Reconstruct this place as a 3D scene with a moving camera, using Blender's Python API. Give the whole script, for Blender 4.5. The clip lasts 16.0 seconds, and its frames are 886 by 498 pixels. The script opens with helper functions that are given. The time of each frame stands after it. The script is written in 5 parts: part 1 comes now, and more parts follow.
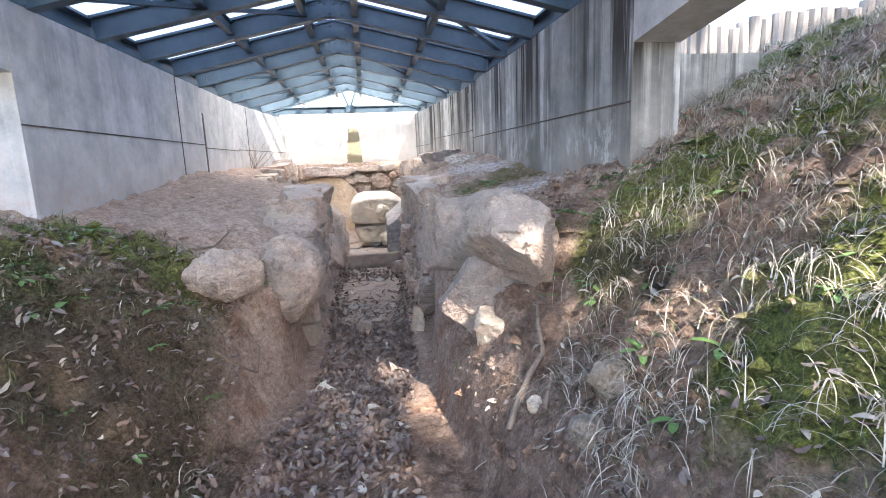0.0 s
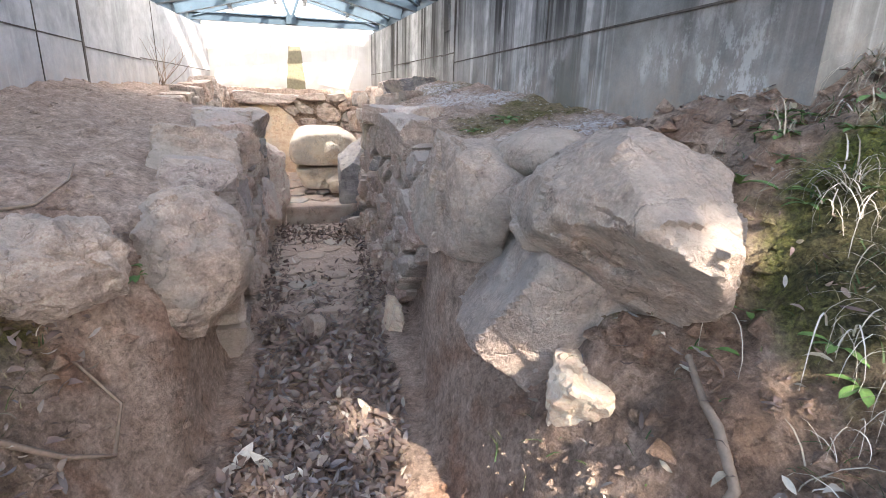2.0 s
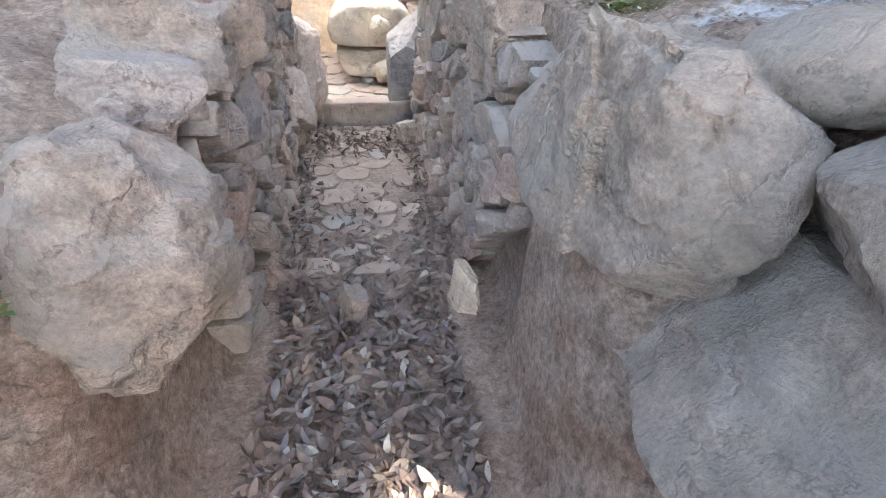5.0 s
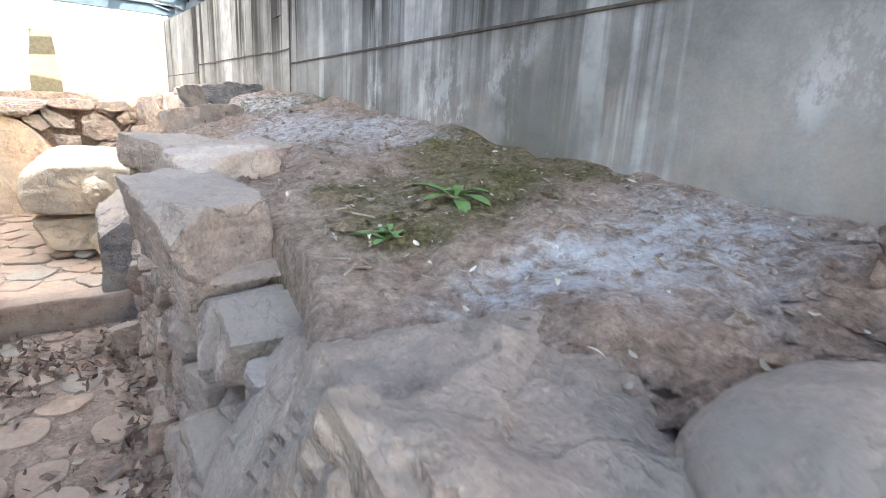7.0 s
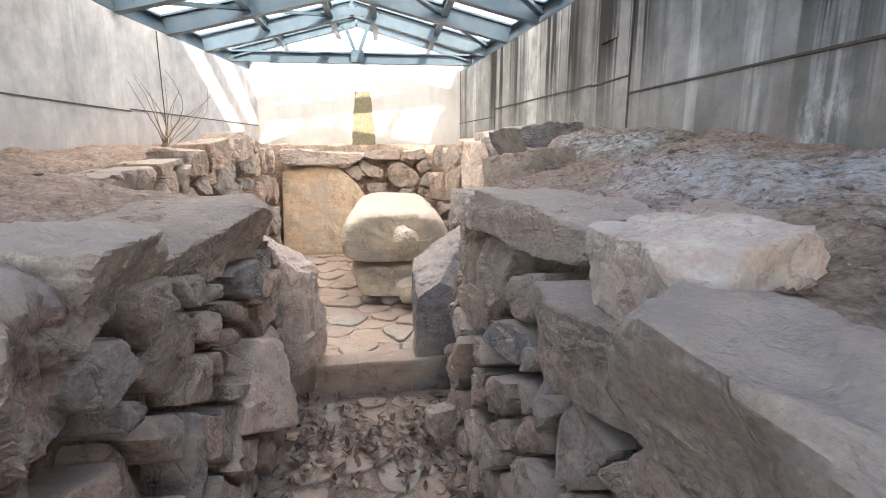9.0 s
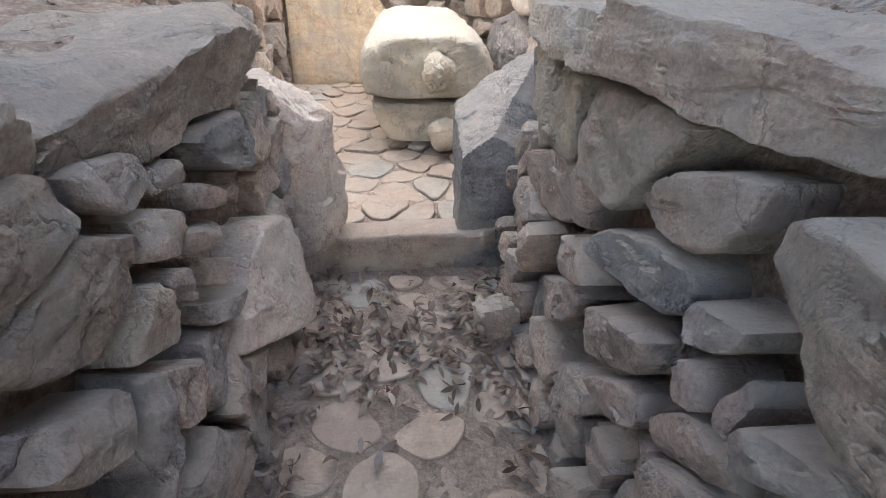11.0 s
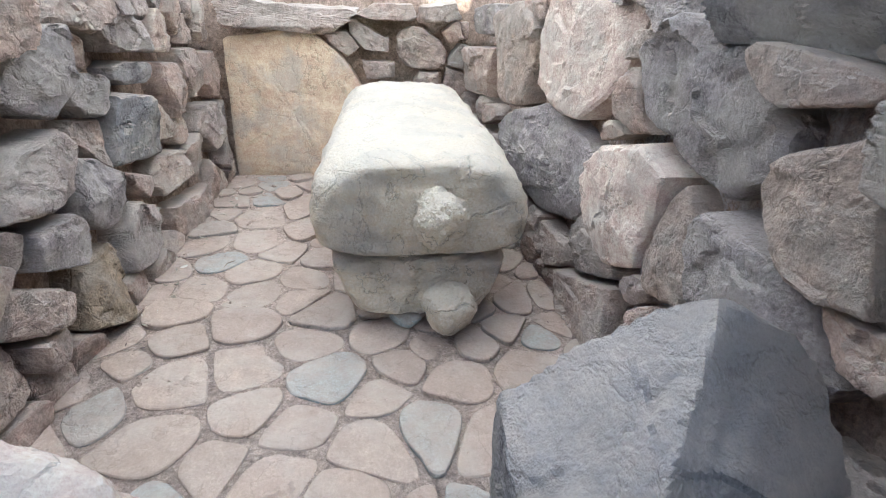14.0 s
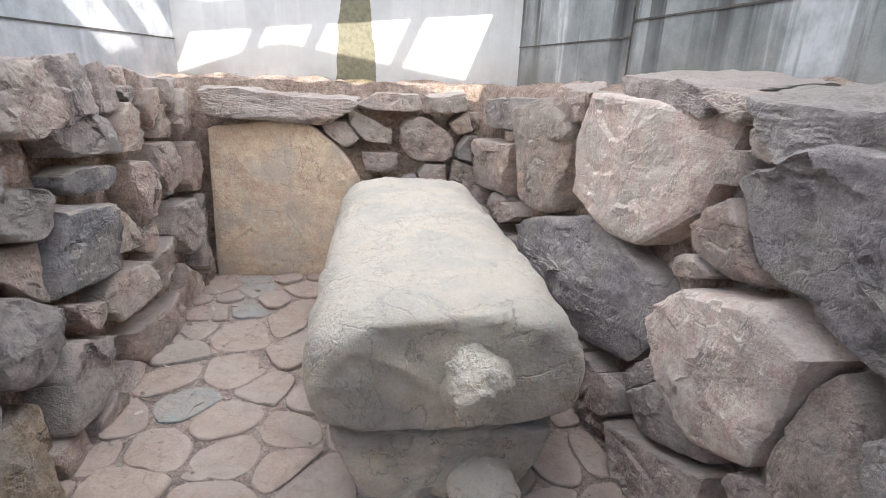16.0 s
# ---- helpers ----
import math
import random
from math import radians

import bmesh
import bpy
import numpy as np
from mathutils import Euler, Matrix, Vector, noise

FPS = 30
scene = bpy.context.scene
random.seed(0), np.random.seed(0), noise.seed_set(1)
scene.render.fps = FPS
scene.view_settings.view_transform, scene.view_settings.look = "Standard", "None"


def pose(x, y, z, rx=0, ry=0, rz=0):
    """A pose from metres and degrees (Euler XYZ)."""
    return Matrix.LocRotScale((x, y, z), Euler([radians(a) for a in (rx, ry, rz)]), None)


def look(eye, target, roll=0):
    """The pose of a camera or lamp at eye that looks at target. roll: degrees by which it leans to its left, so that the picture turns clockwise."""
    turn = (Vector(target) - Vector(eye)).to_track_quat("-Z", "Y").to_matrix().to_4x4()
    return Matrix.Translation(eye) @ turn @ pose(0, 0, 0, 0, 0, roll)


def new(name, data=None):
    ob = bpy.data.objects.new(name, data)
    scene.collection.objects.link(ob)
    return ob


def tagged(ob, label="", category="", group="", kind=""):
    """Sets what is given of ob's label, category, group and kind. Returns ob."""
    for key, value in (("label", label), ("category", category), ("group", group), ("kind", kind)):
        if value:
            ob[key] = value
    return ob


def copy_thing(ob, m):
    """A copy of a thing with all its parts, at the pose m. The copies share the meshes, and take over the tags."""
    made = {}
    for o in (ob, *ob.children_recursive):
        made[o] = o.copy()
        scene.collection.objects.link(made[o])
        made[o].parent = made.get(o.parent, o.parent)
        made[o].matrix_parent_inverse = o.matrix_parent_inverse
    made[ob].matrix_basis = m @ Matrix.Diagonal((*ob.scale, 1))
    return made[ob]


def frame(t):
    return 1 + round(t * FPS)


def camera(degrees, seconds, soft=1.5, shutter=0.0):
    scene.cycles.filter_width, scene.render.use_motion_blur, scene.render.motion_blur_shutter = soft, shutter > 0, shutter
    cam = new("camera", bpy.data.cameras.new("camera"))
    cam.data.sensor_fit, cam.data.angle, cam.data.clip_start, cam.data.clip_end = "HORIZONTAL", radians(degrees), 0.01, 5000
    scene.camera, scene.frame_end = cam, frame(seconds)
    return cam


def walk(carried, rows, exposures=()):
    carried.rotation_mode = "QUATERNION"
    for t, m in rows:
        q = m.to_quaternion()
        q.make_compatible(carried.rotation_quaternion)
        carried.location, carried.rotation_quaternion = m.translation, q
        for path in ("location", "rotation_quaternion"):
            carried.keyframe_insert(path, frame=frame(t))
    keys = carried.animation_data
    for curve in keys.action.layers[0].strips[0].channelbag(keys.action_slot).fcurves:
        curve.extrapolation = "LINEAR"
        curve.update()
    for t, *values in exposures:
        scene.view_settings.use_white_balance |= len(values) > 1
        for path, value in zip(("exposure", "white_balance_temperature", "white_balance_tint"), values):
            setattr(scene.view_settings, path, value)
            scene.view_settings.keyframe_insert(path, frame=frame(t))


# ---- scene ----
cam = camera(82.2, 16.0, soft=0.9, shutter=0.1)
PATH = [
    (0, (-0.017, 0.034, 1.59), (0.265, 1.983, 1.243), -2.3),
    (0.5, (-0.079, 0.408, 1.562), (0.358, 2.33, 1.221), -0.4),
    (1, (-0.065, 0.824, 1.542), (0.423, 2.728, 1.175), 1.6),
    (1.5, (-0.122, 1.233, 1.515), (0.415, 3.097, 1.025), -0.2),
    (2, (-0.115, 1.585, 1.466), (0.387, 3.438, 0.903), 1.6),
    (2.2, (-0.143, 1.667, 1.487), (0.234, 3.523, 0.843), -0.4),
    (2.5, (-0.087, 1.798, 1.421), (0.133, 3.629, 0.646), 0.3),
    (3, (-0.099, 1.993, 1.409), (0.229, 3.799, 0.616), 0.8),
    (3.2, (-0.121, 2.078, 1.403), (0.212, 3.878, 0.595), 2.5),
    (5.3, (-0.013, 2.853, 1.412), (0.27, 4.567, 0.42), 1.3),
    (5.5, (0.027, 2.933, 1.45), (0.266, 4.705, 0.555), 1.0),
    (6, (0.128, 3.105, 1.522), (0.324, 4.93, 0.726), -1.3),
    (6.5, (0.175, 3.311, 1.542), (0.567, 5.158, 0.88), 0.6),
    (6.9, (0.34, 3.469, 1.539), (1.343, 5.12, 1.022), 3.5),
    (7, (0.343, 3.556, 1.56), (1.422, 5.163, 1.056), 3.2),
    (7.5, (0.319, 3.747, 1.61), (1.231, 5.514, 1.394), 0.7),
    (8, (0.231, 3.976, 1.629), (0.824, 5.88, 1.478), 0.1),
    (8.5, (0.121, 4.254, 1.612), (0.501, 6.205, 1.38), -0.9),
    (9, (0.084, 4.565, 1.559), (0.301, 6.514, 1.167), 0.0),
    (9.5, (0.073, 4.846, 1.501), (0.166, 6.772, 0.971), 1.5),
    (10, (0.022, 5.099, 1.48), (0.134, 6.986, 0.827), 1.8),
    (10.2, (0.02, 5.142, 1.489), (0.159, 6.999, 0.76), 1.0),
    (12.4, (-0.04, 6.173, 1.413), (0.055, 7.739, 0.173), -0.2),
    (12.5, (-0.022, 6.282, 1.39), (0.15, 7.852, 0.164), 5.9),
    (13, (0.027, 6.646, 1.459), (0.212, 8.337, 0.407), 6.2),
    (13.5, (0.072, 6.885, 1.569), (0.246, 8.633, 0.614), 2.2),
    (14, (0.02, 7.155, 1.611), (0.222, 8.929, 0.712), 1.4),
    (14.5, (-0.082, 7.363, 1.684), (0.179, 9.164, 0.855), 2.2),
    (15, (-0.088, 7.508, 1.682), (0.205, 9.337, 0.927), 1.1),
    (15.5, (-0.056, 7.69, 1.691), (0.21, 9.549, 1.003), 3.1),
    (16, (-0.091, 7.804, 1.712), (0.171, 9.673, 1.046), 2.0),
]
walk(cam, [(t, look(eye, target, roll)) for t, eye, target, roll in PATH],
     exposures=[(0.0, 2.85, 6700, 14), (1.0, 2.85, 7250, 15), (1.5, 2.85, 7250, 15), (3.0, 3.0, 6700, 13), (5.5, 3.45, 6850, 10), (7.0, 3.4, 7200, 11), (8.0, 2.9, 7300, 11), (9.0, 2.75, 7450, 13),
                (10.2, 2.75, 7050, 11), (12.5, 3.3, 6350, 6), (13.5, 2.95, 6000, 5), (14.5, 2.62, 6050, 7), (16.0, 2.35, 6200, 10)])

# ---- light ----
SUN_ELEV, SUN_AZ = 38.0, 157.0
world = bpy.data.worlds.new("sky")
scene.world = world
world.use_nodes = True
wn = world.node_tree.nodes
sky = wn.new("ShaderNodeTexSky")
sky.sky_type = "NISHITA"
sky.sun_disc = False
sky.sun_elevation, sky.sun_rotation = radians(SUN_ELEV), radians(SUN_AZ)
wn["Background"].inputs["Strength"].default_value = 0.15
world.node_tree.links.new(sky.outputs[0], wn["Background"].inputs["Color"])
sun = new("sun", bpy.data.lights.new("sun", "SUN"))
sun.data.energy, sun.data.angle, sun.data.color = 5.0, radians(0.9), (1.0, 0.96, 0.90)
az, el = radians(SUN_AZ), radians(SUN_ELEV)
sun_from = Vector((math.sin(az) * math.cos(el), math.cos(az) * math.cos(el), math.sin(el)))
sun.matrix_world = look(sun_from * 40, (0, 0, 0))


# ---- materials ----
class Mat:
    """A small builder for node materials."""

    def __init__(self, name, rough=0.9, metal=0.0):
        self.m = bpy.data.materials.new(name)
        self.m.use_nodes = True
        self.n, self.l = self.m.node_tree.nodes, self.m.node_tree.links
        self.b = self.n["Principled BSDF"]
        self.b.inputs["Roughness"].default_value = rough
        self.b.inputs["Metallic"].default_value = metal
        self.b.inputs["Specular IOR Level"].default_value = 0.3
        self.pos = self.n.new("ShaderNodeNewGeometry").outputs["Position"]

    def noise(self, scale, detail=6.0, rough=0.6, stretch=None, distort=0.0, shift=(0, 0, 0)):
        q = self.n.new("ShaderNodeTexNoise")
        q.inputs["Scale"].default_value, q.inputs["Detail"].default_value = scale, detail
        q.inputs["Roughness"].default_value, q.inputs["Distortion"].default_value = rough, distort
        mp = self.n.new("ShaderNodeMapping")
        mp.inputs["Scale"].default_value = stretch or (1, 1, 1)
        mp.inputs["Location"].default_value = shift
        self.l.new(self.pos, mp.inputs["Vector"])
        self.l.new(mp.outputs[0], q.inputs["Vector"])
        return q.outputs[0]

    def ramp(self, fac, stops):
        r = self.n.new("ShaderNodeValToRGB")
        e = r.color_ramp.elements
        while len(e) < len(stops):
            e.new(0.5)
        for k, (p, c) in enumerate(stops):
            e[k].position = p
            e[k].color = (*c, 1) if isinstance(c, tuple) else (c, c, c, 1)
        self.l.new(fac, r.inputs[0])
        return r.outputs[0]

    def mix(self, fac, a, b, mode="MIX"):
        q = self.n.new("ShaderNodeMixRGB")
        q.blend_type = mode
        for k, v in enumerate((fac, a, b)):
            if isinstance(v, (int, float)):
                q.inputs[k].default_value = v if k == 0 else (v, v, v, 1)
            elif isinstance(v, tuple):
                q.inputs[k].default_value = (*v, 1)
            else:
                self.l.new(v, q.inputs[k])
        return q.outputs[0]

    def math(self, op, a, b=0.0, clamp=False):
        q = self.n.new("ShaderNodeMath")
        q.operation, q.use_clamp = op, clamp
        for k, v in enumerate((a, b)):
            if isinstance(v, (int, float)):
                q.inputs[k].default_value = v
            else:
                self.l.new(v, q.inputs[k])
        return q.outputs[0]

    def spot(self, x, y, rx, ry, wobble, edge=0.25):
        """1 inside an uneven patch of the plan, 0 outside."""
        s = self.n.new("ShaderNodeSeparateXYZ")
        self.l.new(self.pos, s.inputs[0])
        dx = self.math("DIVIDE", self.math("SUBTRACT", s.outputs[0], x), rx)
        dy = self.math("DIVIDE", self.math("SUBTRACT", s.outputs[1], y), ry)
        d = self.math("SQRT", self.math("ADD", self.math("MULTIPLY", dx, dx), self.math("MULTIPLY", dy, dy)))
        d = self.math("ADD", d, self.math("MULTIPLY", self.math("SUBTRACT", wobble, 0.5), 1.6))
        return self.ramp(d, [(1.0 - edge, 1.0), (1.0, 0.0)])

    def axis(self, k):
        s = self.n.new("ShaderNodeSeparateXYZ")
        self.l.new(self.pos, s.inputs[0])
        return s.outputs[k]

    def random(self):
        return self.n.new("ShaderNodeObjectInfo").outputs["Random"]

    def island(self):
        return self.n.new("ShaderNodeNewGeometry").outputs["Random Per Island"]

    def done(self, color, height=None, strength=0.5, distance=0.02, rough=None):
        self.l.new(color, self.b.inputs["Base Color"])
        if rough is not None:
            self.l.new(rough, self.b.inputs["Roughness"])
        if height is not None:
            bp = self.n.new("ShaderNodeBump")
            bp.inputs["Strength"].default_value, bp.inputs["Distance"].default_value = strength, distance
            self.l.new(height, bp.inputs["Height"])
            self.l.new(bp.outputs[0], self.b.inputs["Normal"])
        return self.m


def stone_mat(name, stops, dusty=(0.60, 0.51, 0.43), dust=0.7, contrast=0.5, bump=0.8, relief=0.055):
    q = Mat(name, 0.9)
    base = q.ramp(q.random(), stops)
    big, mid, fine = q.noise(3.0, 5, 0.6), q.noise(14.0, 9, 0.68), q.noise(85.0, 6, 0.75)
    crack = q.noise(6.0, 10, 0.68, None, 0.4)
    bed = q.noise(9.0, 8, 0.62, (0.6, 0.6, 2.4), 0.6, (3, 1, 6))
    col = q.mix(contrast, base, q.ramp(mid, [(0.3, 0.14), (0.5, 0.5), (0.7, 0.86)]), "OVERLAY")
    col = q.mix(contrast * 0.5, col, q.ramp(bed, [(0.36, 0.2), (0.5, 0.5), (0.64, 0.8)]), "OVERLAY")
    col = q.mix(0.3 + 0.25 * contrast, col, q.ramp(fine, [(0.32, 0.15), (0.68, 0.85)]), "OVERLAY")
    seam = q.math("ABSOLUTE", q.math("SUBTRACT", q.noise(2.6, 6, 0.6, None, 0.3, (9, 4, 2)), 0.5))
    col = q.mix(1.0, col, q.ramp(seam, [(0.0, 0.62), (0.008, 1.0)]), "MULTIPLY")
    col = q.mix(q.ramp(big, [(0.46, 0.0), (0.60, 0.55)]), col, (0.47, 0.42, 0.36))
    pit = q.ramp(q.noise(38.0, 4, 0.6, None, 0.0, (2, 7, 5)), [(0.30, 1.0 - 0.5 * contrast), (0.36, 1.0)])
    col = q.mix(1.0, col, pit, "MULTIPLY")
    up = q.n.new("ShaderNodeSeparateXYZ")
    q.l.new(q.n.new("ShaderNodeNewGeometry").outputs["Normal"], up.inputs[0])
    lie = q.math("MULTIPLY", q.ramp(up.outputs[2], [(0.28, 0.0), (0.7, 1.0)]), q.ramp(mid, [(0.35, dust), (0.65, dust * 0.45)]))
    col = q.mix(lie, col, dusty)
    h = q.math("ADD", q.math("MULTIPLY", crack, 0.9), q.math("ADD", q.math("MULTIPLY", mid, 0.5), q.math("MULTIPLY", fine, 0.25)))
    h = q.math("ADD", h, q.math("MULTIPLY", bed, 0.2))
    h = q.math("ADD", h, q.math("MULTIPLY", q.ramp(seam, [(0.0, 0.0), (0.02, 1.0)]), 0.14))
    h = q.math("ADD", h, q.math("MULTIPLY", pit, 0.08))
    return q.done(col, h, min(1.0, bump * 1.3), relief)


STONE = stone_mat("field_stone", [(0.0, (0.521, 0.375, 0.299)), (0.3, (0.446, 0.345, 0.288)), (0.5, (0.595, 0.452, 0.362)), (0.7, (0.36, 0.309, 0.282)), (0.85, (0.558, 0.399, 0.322)), (1.0, (0.608, 0.488, 0.39))])
GREY = stone_mat("grey_rock", [(0.0, (0.508, 0.387, 0.305)), (1.0, (0.465, 0.357, 0.288))], dust=0.45, contrast=0.5, bump=0.8, relief=0.07)
SLATE = stone_mat("dark_slate", [(0.0, (0.31, 0.28, 0.266)), (1.0, (0.26, 0.244, 0.243))], dust=0.95)
TAN = stone_mat("tan_slab", [(0.0, (0.682, 0.512, 0.35)), (1.0, (0.62, 0.464, 0.328))], dust=0.2, contrast=0.3, bump=0.3)
DUSK = stone_mat("dusk_grey_rock", [(0.0, (0.372, 0.315, 0.294)), (1.0, (0.335, 0.292, 0.277))], dust=0.4, contrast=0.5, bump=0.8)
PINK = stone_mat("pinkish_slab", [(0.0, (0.645, 0.512, 0.418)), (1.0, (0.608, 0.476, 0.395))], dust=0.3, contrast=0.4, bump=0.5)
BROWN = stone_mat("brown_rock", [(0.0, (0.372, 0.28, 0.192)), (1.0, (0.372, 0.28, 0.192))], dust=0.3, bump=0.9)
TUFF = stone_mat("pale_tuff", [(0.0, (0.76, 0.64, 0.49)), (1.0, (0.76, 0.64, 0.49))], dusty=(0.8, 0.714, 0.60), dust=0.6, contrast=0.2, bump=0.8, relief=0.07)
COBBLE = stone_mat("cobble", [(0.0, (0.407, 0.312, 0.25)), (0.35, (0.346, 0.263, 0.218)), (0.6, (0.458, 0.351, 0.278)), (0.88, (0.366, 0.293, 0.241)), (0.93, (0.305, 0.327, 0.306)), (1.0, (0.326, 0.332, 0.306))], dusty=(0.448, 0.337, 0.264), dust=0.6, contrast=0.3, bump=0.3)


def earth_mat():
    q = Mat("bare_earth", 0.95)
    wob, mid, fine = q.noise(2.2, 6, 0.62), q.noise(9.0, 8, 0.65), q.noise(70.0, 8, 0.75)
    grit = q.noise(260.0, 3, 0.6)
    col = q.ramp(mid, [(0.25, (0.27, 0.185, 0.135)), (0.5, (0.42, 0.305, 0.235)), (0.75, (0.54, 0.415, 0.33))])
    col = q.mix(q.ramp(wob, [(0.5, 0.0), (0.7, 0.55)]), col, (0.50, 0.38, 0.30))
    # red subsoil and darker humus before the trench
    red = q.ramp(q.noise(3.1, 5, 0.6, shift=(7, 2, 1)), [(0.48, 0.0), (0.6, 0.75)])
    fr = q.n.new("ShaderNodeMapRange")
    fr.inputs["From Min"].default_value, fr.inputs["From Max"].default_value = 4.2, 3.2
    q.l.new(q.axis(1), fr.inputs[0])
    col = q.mix(q.math("MULTIPLY", red, fr.outputs[0]), col, (0.27, 0.125, 0.07))
    bank = q.n.new("ShaderNodeMapRange")
    bank.inputs["From Min"].default_value, bank.inputs["From Max"].default_value = 3.7, 2.4
    q.l.new(q.axis(1), bank.inputs[0])
    col = q.mix(q.math("MULTIPLY", bank.outputs[0], 0.85), col, q.ramp(mid, [(0.3, (0.11, 0.075, 0.052)), (0.5, (0.23, 0.15, 0.105)), (0.7, (0.38, 0.275, 0.21))]))
    floor_fill = q.n.new("ShaderNodeMapRange")
    floor_fill.inputs["From Min"].default_value, floor_fill.inputs["From Max"].default_value = 4.2, 5.2
    q.l.new(q.axis(1), floor_fill.inputs[0])
    low = q.math("MULTIPLY", q.math("LESS_THAN", q.axis(2), 0.2), floor_fill.outputs[0])
    col = q.mix(q.math("MULTIPLY", low, 0.8), col, q.ramp(mid, [(0.3, (0.42, 0.325, 0.265)), (0.7, (0.52, 0.41, 0.34))]))
    for x, y, rx, ry in ((1.05, 4.72, 0.42, 0.34), (1.5, 5.0, 0.3, 0.55), (1.45, 7.3, 0.3, 0.7), (0.9, 3.0, 0.25, 0.2), (-0.28, 12.85, 0.5, 0.2)):
        col = q.mix(q.math("MULTIPLY", q.spot(x, y, rx, ry, wob), q.ramp(mid, [(0.35, 0.35), (0.6, 0.9)])), col, q.ramp(fine, [(0.35, (0.085, 0.078, 0.02)), (0.65, (0.20, 0.165, 0.06))]))
    for x, y, rx, ry in ((-1.55, 3.3, 0.55, 0.3), (-1.9, 2.6, 0.5, 0.4), (1.6, 2.5, 0.6, 0.35), (2.6, 2.2, 0.8, 0.5), (1.5, 1.2, 0.6, 0.5), (3.2, 3.6, 1.0, 0.5)):
        col = q.mix(q.math("MULTIPLY", q.spot(x, y, rx, ry, wob), 0.85), col, q.ramp(fine, [(0.35, (0.045, 0.065, 0.012)), (0.6, (0.15, 0.18, 0.025)), (0.8, (0.23, 0.25, 0.04))]))
    # humus on the left bank, near-black to stand in for its shade too
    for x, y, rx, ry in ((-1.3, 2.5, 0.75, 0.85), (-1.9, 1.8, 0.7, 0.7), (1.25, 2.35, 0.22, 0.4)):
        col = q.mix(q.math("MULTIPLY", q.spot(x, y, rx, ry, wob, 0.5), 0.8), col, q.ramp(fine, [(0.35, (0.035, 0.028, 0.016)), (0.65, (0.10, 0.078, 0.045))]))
    salt = q.noise(18.0, 8, 0.7)
    for x, y, rx, ry in ((1.35, 4.15, 0.4, 0.32), (1.2, 6.1, 0.4, 0.8), (1.4, 7.5, 0.3, 0.9), (1.25, 8.9, 0.25, 0.9), (1.0, 4.2, 0.35, 0.14), (1.4, 5.7, 0.3, 0.45)):
        m = q.math("MULTIPLY", q.spot(x, y, rx, ry, wob, 0.6), q.ramp(salt, [(0.38, 0.0), (0.58, 1.0)]))
        col = q.mix(q.math("MULTIPLY", m, 0.9), col, (0.68, 0.66, 0.66))
    col = q.mix(0.6, col, q.ramp(fine, [(0.3, 0.2), (0.7, 0.8)]), "OVERLAY")
    col = q.mix(0.4, col, grit, "OVERLAY")
    clod = q.noise(28.0, 6, 0.7, None, 0.5, (1, 8, 3))
    col = q.mix(0.55, col, q.ramp(clod, [(0.33, 0.15), (0.5, 0.5), (0.67, 0.82)]), "OVERLAY")
    h = q.math("ADD", q.math("MULTIPLY", mid, 0.7), q.math("ADD", q.math("MULTIPLY", fine, 0.5), q.math("MULTIPLY", grit, 0.14)))
    h = q.math("ADD", h, q.math("MULTIPLY", clod, 0.6))
    return q.done(col, h, 1.0, 0.04)


EARTH = earth_mat()


